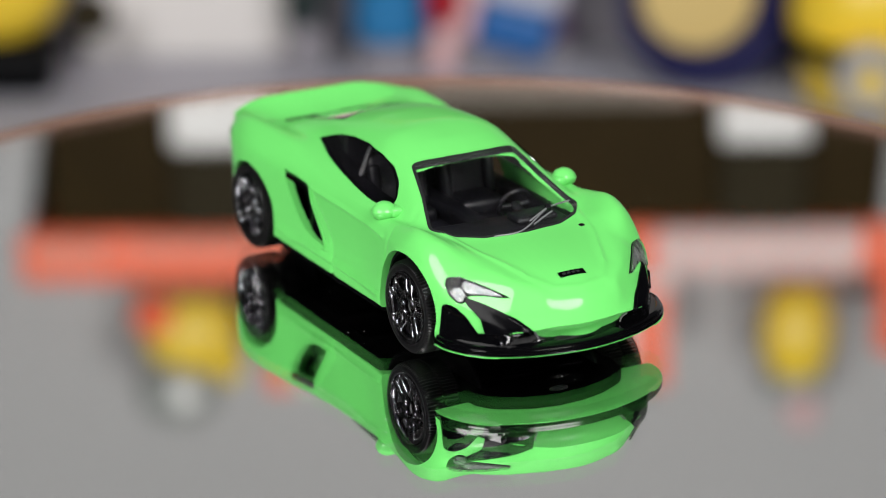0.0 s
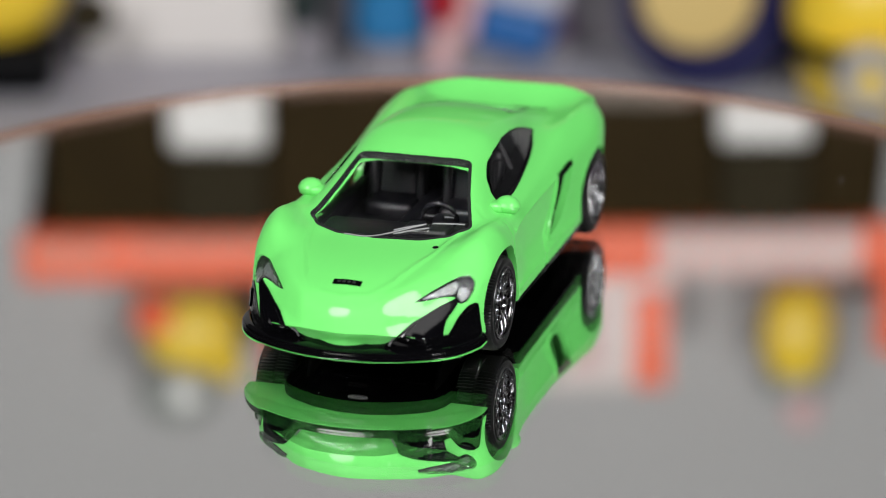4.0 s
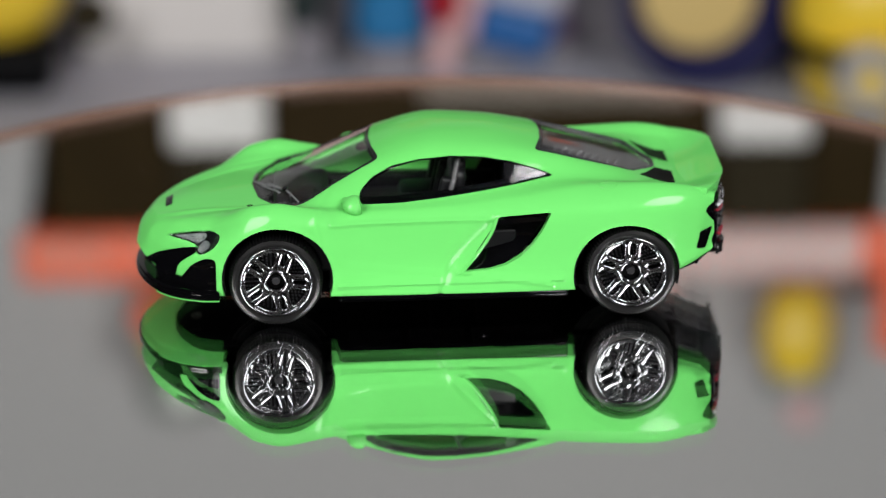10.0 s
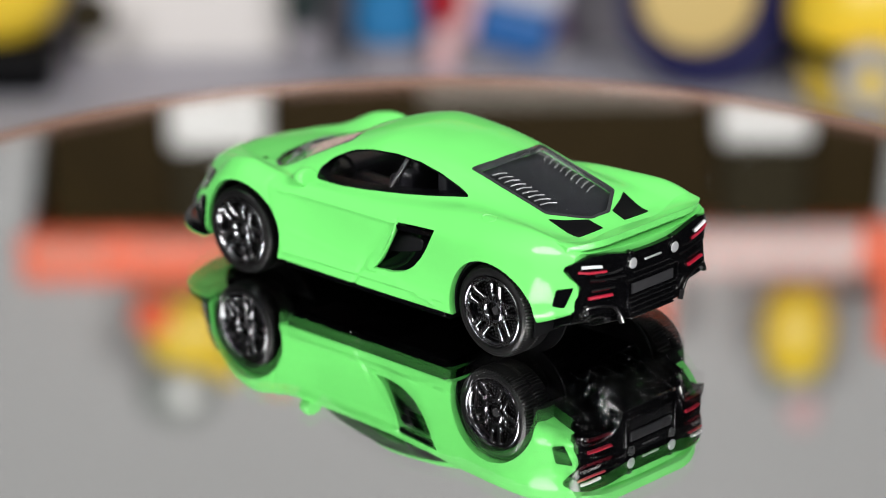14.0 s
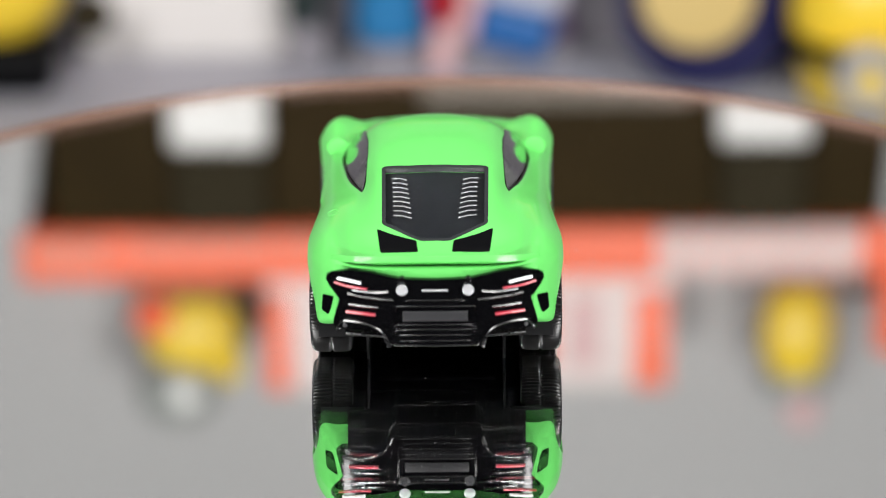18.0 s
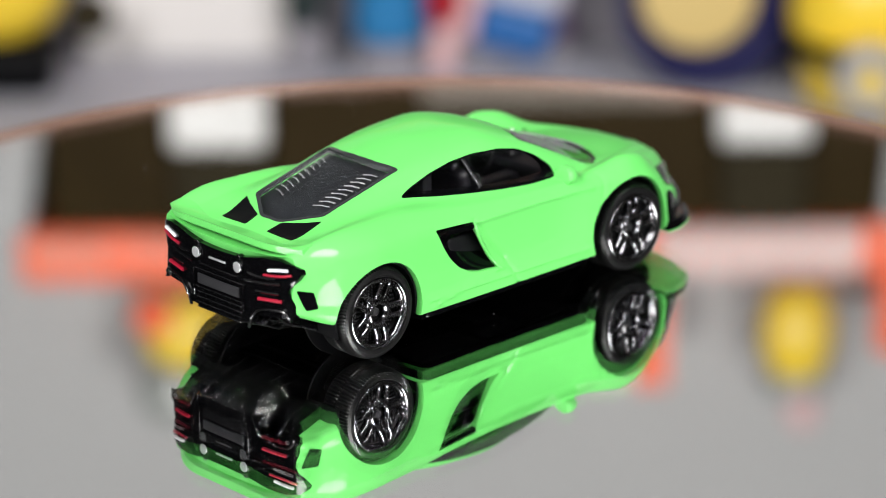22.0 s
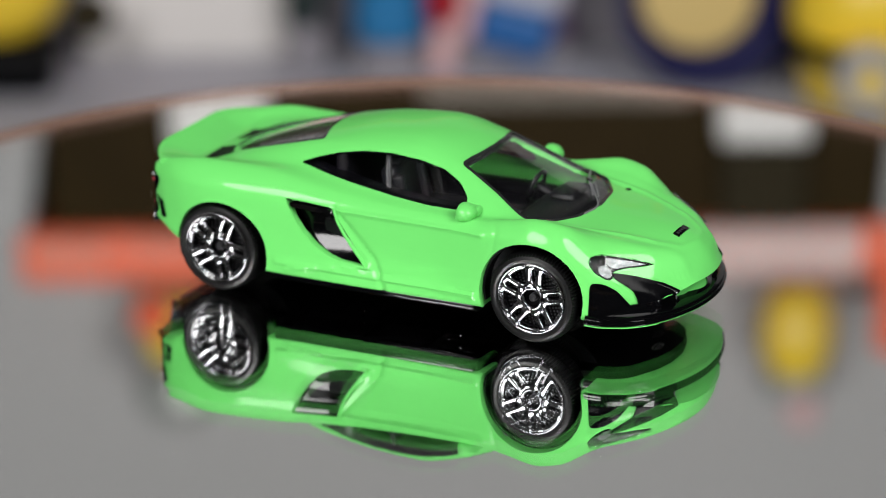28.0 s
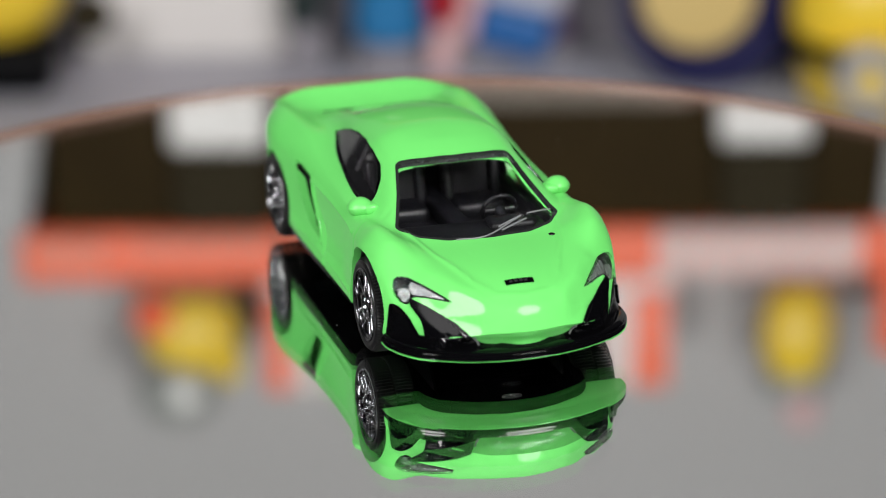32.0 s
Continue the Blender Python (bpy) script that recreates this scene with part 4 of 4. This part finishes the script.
BROWN = material("brown_plastic", (0.22, 0.08, 0.03), 0.45, noise_scale=60, vary=0.15)
REDP = material("red_plastic", (0.4, 0.008, 0.016), 0.35, noise_scale=60, vary=0.1)
PURPLE = material("purple_print", (0.072, 0.032, 0.096), 0.45, noise_scale=60, vary=0.1)
SALMON = material("salmon_print", (0.85, 0.30, 0.20), 0.5, noise_scale=60, vary=0.1)
MAUVE = material("mauve_grey_board", (0.24, 0.225, 0.25), 0.6, noise_scale=14, vary=0.12)
OLIVE = material("dark_olive", (0.032, 0.026, 0.014), 0.8, spec=0.1, noise_scale=40, vary=0.1)
GREIGE = material("greige_paper", (0.17, 0.148, 0.12), 0.6, noise_scale=30, vary=0.2)
PINK = material("pink_card", (0.66, 0.42, 0.42), 0.5, noise_scale=60, vary=0.1)


def slab(name, lo, hi, mat, bevel=0.002):
    ob = part(name, block(lo, hi, bevel), mat, None, unit=1)
    return tagged(ob, kind="structure")


slab("wall_back", (-0.45, 0.64, -0.9), (0.45, 0.70, 0.34), WALL)
# same back wall beyond its lit middle, coloured dark for shade
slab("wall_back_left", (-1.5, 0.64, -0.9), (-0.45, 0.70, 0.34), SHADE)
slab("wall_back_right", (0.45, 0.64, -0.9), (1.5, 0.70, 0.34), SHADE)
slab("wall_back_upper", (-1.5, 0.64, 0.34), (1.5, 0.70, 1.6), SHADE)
# unseen walls, ceiling and floor added round the room, coloured as unlit
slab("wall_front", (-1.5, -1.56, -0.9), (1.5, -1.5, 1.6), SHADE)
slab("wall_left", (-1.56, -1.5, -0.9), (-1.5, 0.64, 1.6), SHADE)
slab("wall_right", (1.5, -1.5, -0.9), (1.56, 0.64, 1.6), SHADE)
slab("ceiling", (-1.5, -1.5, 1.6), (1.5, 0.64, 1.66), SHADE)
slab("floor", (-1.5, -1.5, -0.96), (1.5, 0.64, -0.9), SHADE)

desk = new("desk")
tagged(desk, "plain dark desk that carries the turntable", "desk")
part("top", block((-0.45, -0.75, -0.055), (0.45, 0.105, -0.025), 0.003), DARK, desk, unit=1)
for x in (-0.42, 0.42):
    for y in (-0.72, 0.075):
        part("leg", block((x - 0.02, y - 0.02, -0.9), (x + 0.02, y + 0.02, -0.055), 0.003), DARK, desk, unit=1)

rack = new("display_rack")
tagged(rack, "pale wall rack with a low shelf and dark panel", "shelf")
part("lower_shelf", block((-0.30, 0.40, -0.166), (0.30, 0.638, -0.150), 0.002), BOARD, rack, "pale grey laminate shelf", unit=1)
part("backing", block((-0.30, 0.626, -0.150), (0.30, 0.638, 0.028), 0.001), MAUVE, rack, "mauve-grey backing board", unit=1)
white = new("white_card")
part("sheet", block((-0.114, 0.620, -0.150), (-0.0475, 0.6255, -0.119), 0.001), CARD, white, unit=1)
part("header", block((-0.114, 0.620, -0.1188), (-0.0475, 0.6255, 0.0), 0.001), PINK, white, "pale pink header", unit=1)
tagged(white, "tall white card leaning on the rack backing", "card")
part("recess_back", block((-0.126, 0.602, 0.147), (0.150, 0.638, 0.2018), 0.001), DARK, rack, "glossy dark brown front panel", unit=1)
part("kick_panel", block((-0.145, 0.600, 0.03), (0.162, 0.638, 0.1395), 0.001), DARK, rack, "dark brown panel below the ledge", unit=1)
part("ledge", block((-0.145, 0.588, 0.140), (0.162, 0.638, 0.147), 0.001), BROWN, rack, "brown ledge", unit=1)
for x, lean in ((-0.133, 9), (0.158, 4)):
    part("side_panel", block((-0.008, 0.596, 0), (0.008, 0.638, 0.054), 0.001, Matrix.Translation((x, 0, 0.1475)) @ Matrix.Rotation(radians(-lean), 4, "Y")), WALL, rack, "pale slanted side panel", unit=1)
upper = part("upper_shelf", block((-0.137, 0.600, 0.2020), (0.1615, 0.638, 0.2205), 0.002), REDS, rack, "red shelf with a printed front edge", unit=1)
for x0, x1, z0, z1, n in ((-0.131, -0.108, 0.205, 0.214, 4), (-0.096, -0.054, 0.204, 0.210, 8), (-0.05, -0.02, 0.204, 0.209, 6), (0.073, 0.140, 0.203, 0.2195, 12)):
    for k in range(n):
        w = (x1 - x0) / n
        part("print_bar", block((x0 + w * k, 0.5985, z0), (x0 + w * (k + 0.8), 0.6005, z1), 0.0003), PALE if x0 > 0 else SALMON, upper, unit=1)
for x0, x1, z1 in ((-0.0855, -0.0535, 0.1715), (0.0915, 0.1215, 0.1715)):
    bx = part("white_box", block((x0, 0.589, 0.1472), (x1, 0.6015, z1), 0.003), WHITE, None, unit=1)
    tagged(bx, "small white box on the ledge with its dim reflection added above", "box", "white boxes on the ledge")
    # olive block added for the box's dim reflection in the panel
    part("panel_glow", block((x0 + 0.001, 0.5925, z1 + 0.0002), (x1 - 0.001, 0.6015, 0.2005), 0.002), OLIVE, bx, "dark olive block standing for the box's dim reflection", unit=1)
pl = part("folded_leaflet", block((-0.004, 0.590, 0.1472), (0.082, 0.600, 0.1575), 0.001), GREIGE, None, unit=1)
tagged(pl, "flat grey-beige leaflet lying on the ledge", "leaflet")

# printed sign on the red shelf
sign_card = part("sign_card", block((-0.057, 0.606, 0.2207), (0.079, 0.610, 0.262), 0.002), PALE, None, unit=1)
tagged(sign_card, "pale upright sign with red ends and unreadable print", "sign")
for x0, x1 in ((-0.057, -0.049), (0.066, 0.077)):
    part("red_end", block((x0, 0.6045, 0.2275), (x1, 0.6065, 0.261), 0.0005), REDS, sign_card, unit=1)
for k in range(6):
    part("print_bar", block((-0.036 + 0.016 * k, 0.6045, 0.229), (-0.026 + 0.016 * k, 0.6065, 0.254), 0.0005), PINK if k % 2 else REDS, sign_card, unit=1)

# small toys on the red shelf and on the low shelf
fig = new("toy_figure")
tagged(fig, "small yellow plastic toy with a grey dome on the red shelf", "toy figure", "small toys")
part("body", ball((-0.082, 0.609, 0.2405), (0.0165, 0.009, 0.0165)), YELLOW, fig, unit=1)
part("base", block((-0.098, 0.601, 0.2206), (-0.066, 0.617, 0.2275), 0.002), BROWN, fig, unit=1)
part("dome", ball((-0.087, 0.609, 0.261), (0.0145, 0.009, 0.0135)), GREY, fig, "grey-green dome", unit=1)
part("spot", drum((-0.084, 0.6025, 0.261), (-0.084, 0.600, 0.261), 0.004, 20), WHITE, fig, unit=1)
part("boot", ball((-0.094, 0.604, 0.2325), (0.0075, 0.006, 0.008), 14), REDS, fig, unit=1)
part("tuft", ball((-0.07, 0.609, 0.252), (0.005, 0.005, 0.008), 12), YELLOW, fig, unit=1)
fig = new("toy_figure")
tagged(fig, "small rounded yellow toy with a reddish top on the red shelf", "toy figure", "small toys")
part("body", ball((0.1205, 0.609, 0.243), (0.0125, 0.009, 0.0195)), YELLOW, fig, unit=1)
part("base", block((0.110, 0.602, 0.2206), (0.134, 0.616, 0.227), 0.002), BROWN, fig, unit=1)
part("collar", ball((0.1205, 0.611, 0.262), (0.012, 0.008, 0.007), 14), GREY, fig, unit=1)
part("knob", ball((0.123, 0.609, 0.271), (0.006, 0.005, 0.008), 14), PINK, fig, unit=1)
tin = part("red_tin", drum((0.155, 0.61, 0.2206), (0.155, 0.61, 0.25), 0.0085, 32, None, 0.001), REDS, None, unit=1)
tagged(tin, "small red tin standing at the end of the shelf", "tin")

fig = new("toy_figure")
tagged(fig, "yellow toy on a black base on the low shelf", "toy figure", "small toys")
part("body", ball((-0.141, 0.588, -0.115), (0.026, 0.016, 0.022)), YELLOW, fig, unit=1)
part("base", block((-0.158, 0.574, -0.150), (-0.120, 0.602, -0.133), 0.004), BLACK_MATT, fig, "black base", unit=1)
part("arm", ball((-0.109, 0.592, -0.128), (0.008, 0.007, 0.007), 14), OLIVE, fig, "dark olive arm", unit=1)
bx = new("small_toy")
tagged(bx, "narrow dark green plastic toy on a grey foot", "toy", "small toys")
part("body", block((-0.0480, 0.600, -0.136), (-0.0355, 0.618, -0.095), 0.004), DARKGREEN, bx, unit=1)
part("foot", block((-0.046, 0.602, -0.150), (-0.035, 0.616, -0.1362), 0.001), MAUVE, bx, unit=1)
bt = new("toy_block")
tagged(bt, "light blue plastic toy block with a red knob", "toy block", "small toys")
part("block", drum((-0.0140, 0.605, -0.1405), (-0.0140, 0.605, -0.092), 0.0125, 28, 0.0095, 0.003), AZURE, bt, unit=1)
part("foot", drum((-0.0140, 0.605, -0.150), (-0.0140, 0.605, -0.1407), 0.0115, 24), MAUVE, bt, unit=1)
part("knob", ball((0.0030, 0.604, -0.124), (0.0065, 0.008, 0.014), 16), REDP, bt, "red knob", unit=1)
part("stem", drum((0.0030, 0.604, -0.150), (0.0030, 0.604, -0.135), 0.005, 14, 0.004), PINK, bt, unit=1)
cardbox = new("printed_carton")
tagged(cardbox, "pink, cream and blue printed carton on the low shelf", "carton")
part("carton", block((0.006, 0.609, -0.150), (0.044, 0.6215, -0.095), 0.001), MAUVE, cardbox, unit=1)
lean = Matrix.Translation((0.0225, 0, -0.1485)) @ Matrix.Rotation(radians(14), 4, "Y")
part("blue_panel", block((-0.0115, 0.602, 0.003), (0.013, 0.6085, 0.019), 0.003, lean), BLUE, cardbox, "slanted blue panel", unit=1)
part("cream_panel", block((-0.0115, 0.603, 0.0195), (0.014, 0.6085, 0.045), 0.001, lean), BOARD, cardbox, "grey-cream panel", unit=1)
part("pink_panel", block((-0.019, 0.603, 0.004), (-0.012, 0.6085, 0.043), 0.001, lean), PINK, cardbox, "pink panel", unit=1)
part("purple_corner", block((0.0385, 0.606, -0.142), (0.0435, 0.6088, -0.105), 0.0005), PURPLE, cardbox, unit=1)
bx = part("navy_box", block((0.1145, 0.602, -0.150), (0.122, 0.616, -0.104), 0.002), NAVY, None, unit=1)
tagged(bx, "narrow navy blue box standing beside the round tin", "box")
tin = new("round_tin")
tagged(tin, "navy blue round tin with a pale yellow lid standing on edge", "tin")
part("tin_body", drum((0.0860, 0.596, -0.1225), (0.0860, 0.573, -0.1225), 0.0275, 56, None, 0.002), NAVY, tin, unit=1)
part("lid", drum((0.0822, 0.574, -0.1178), (0.0822, 0.571, -0.1178), 0.0180, 56, None, 0.001), CREAM, tin, "pale yellow lid disc", unit=1)
fig = new("toy_figure")
tagged(fig, "large rounded yellow toy with black strap and grey eyepiece", "toy figure", "small toys")
part("body", ball((0.141, 0.566, -0.122), (0.031, 0.022, 0.028), 28), YELLOW, fig, unit=1)
part("lower_body", drum((0.141, 0.566, -0.150), (0.141, 0.566, -0.125), 0.026, 36, 0.0305, 0.002), YELLOW, fig, unit=1)
part("strap", drum((0.141, 0.566, -0.1335), (0.141, 0.566, -0.1275), 0.0332, 40, None, 0.001), BLACK_MATT, fig, "black strap", unit=1)
eye = part("eyepiece", drum((0.131, 0.541, -0.1345), (0.131, 0.530, -0.1345), 0.0105, 36, None, 0.001), SILVER, fig, "silver-grey round eyepiece", unit=1)
part("pupil", drum((0.131, 0.5305, -0.1345), (0.131, 0.529, -0.1345), 0.0042, 24), YELLOW, eye, unit=1)


# ---------------- what moves: the turntable, and the car that stands on it
def motions():
    turn = -11.6115
    spot = Vector((-0.8366, 1.3149, 0)) * MM
    rows = [(t, t * turn) for t in range(33)]
    walk(table, [(t, pose(0, 0, 0, 0, 0, a)) for t, a in rows])
    walk(car, [(t, pose(0, 0, 0, 0, 0, a) @ pose(spot.x, spot.y, 0, 0, 0, -61.418)) for t, a in rows])


motions()
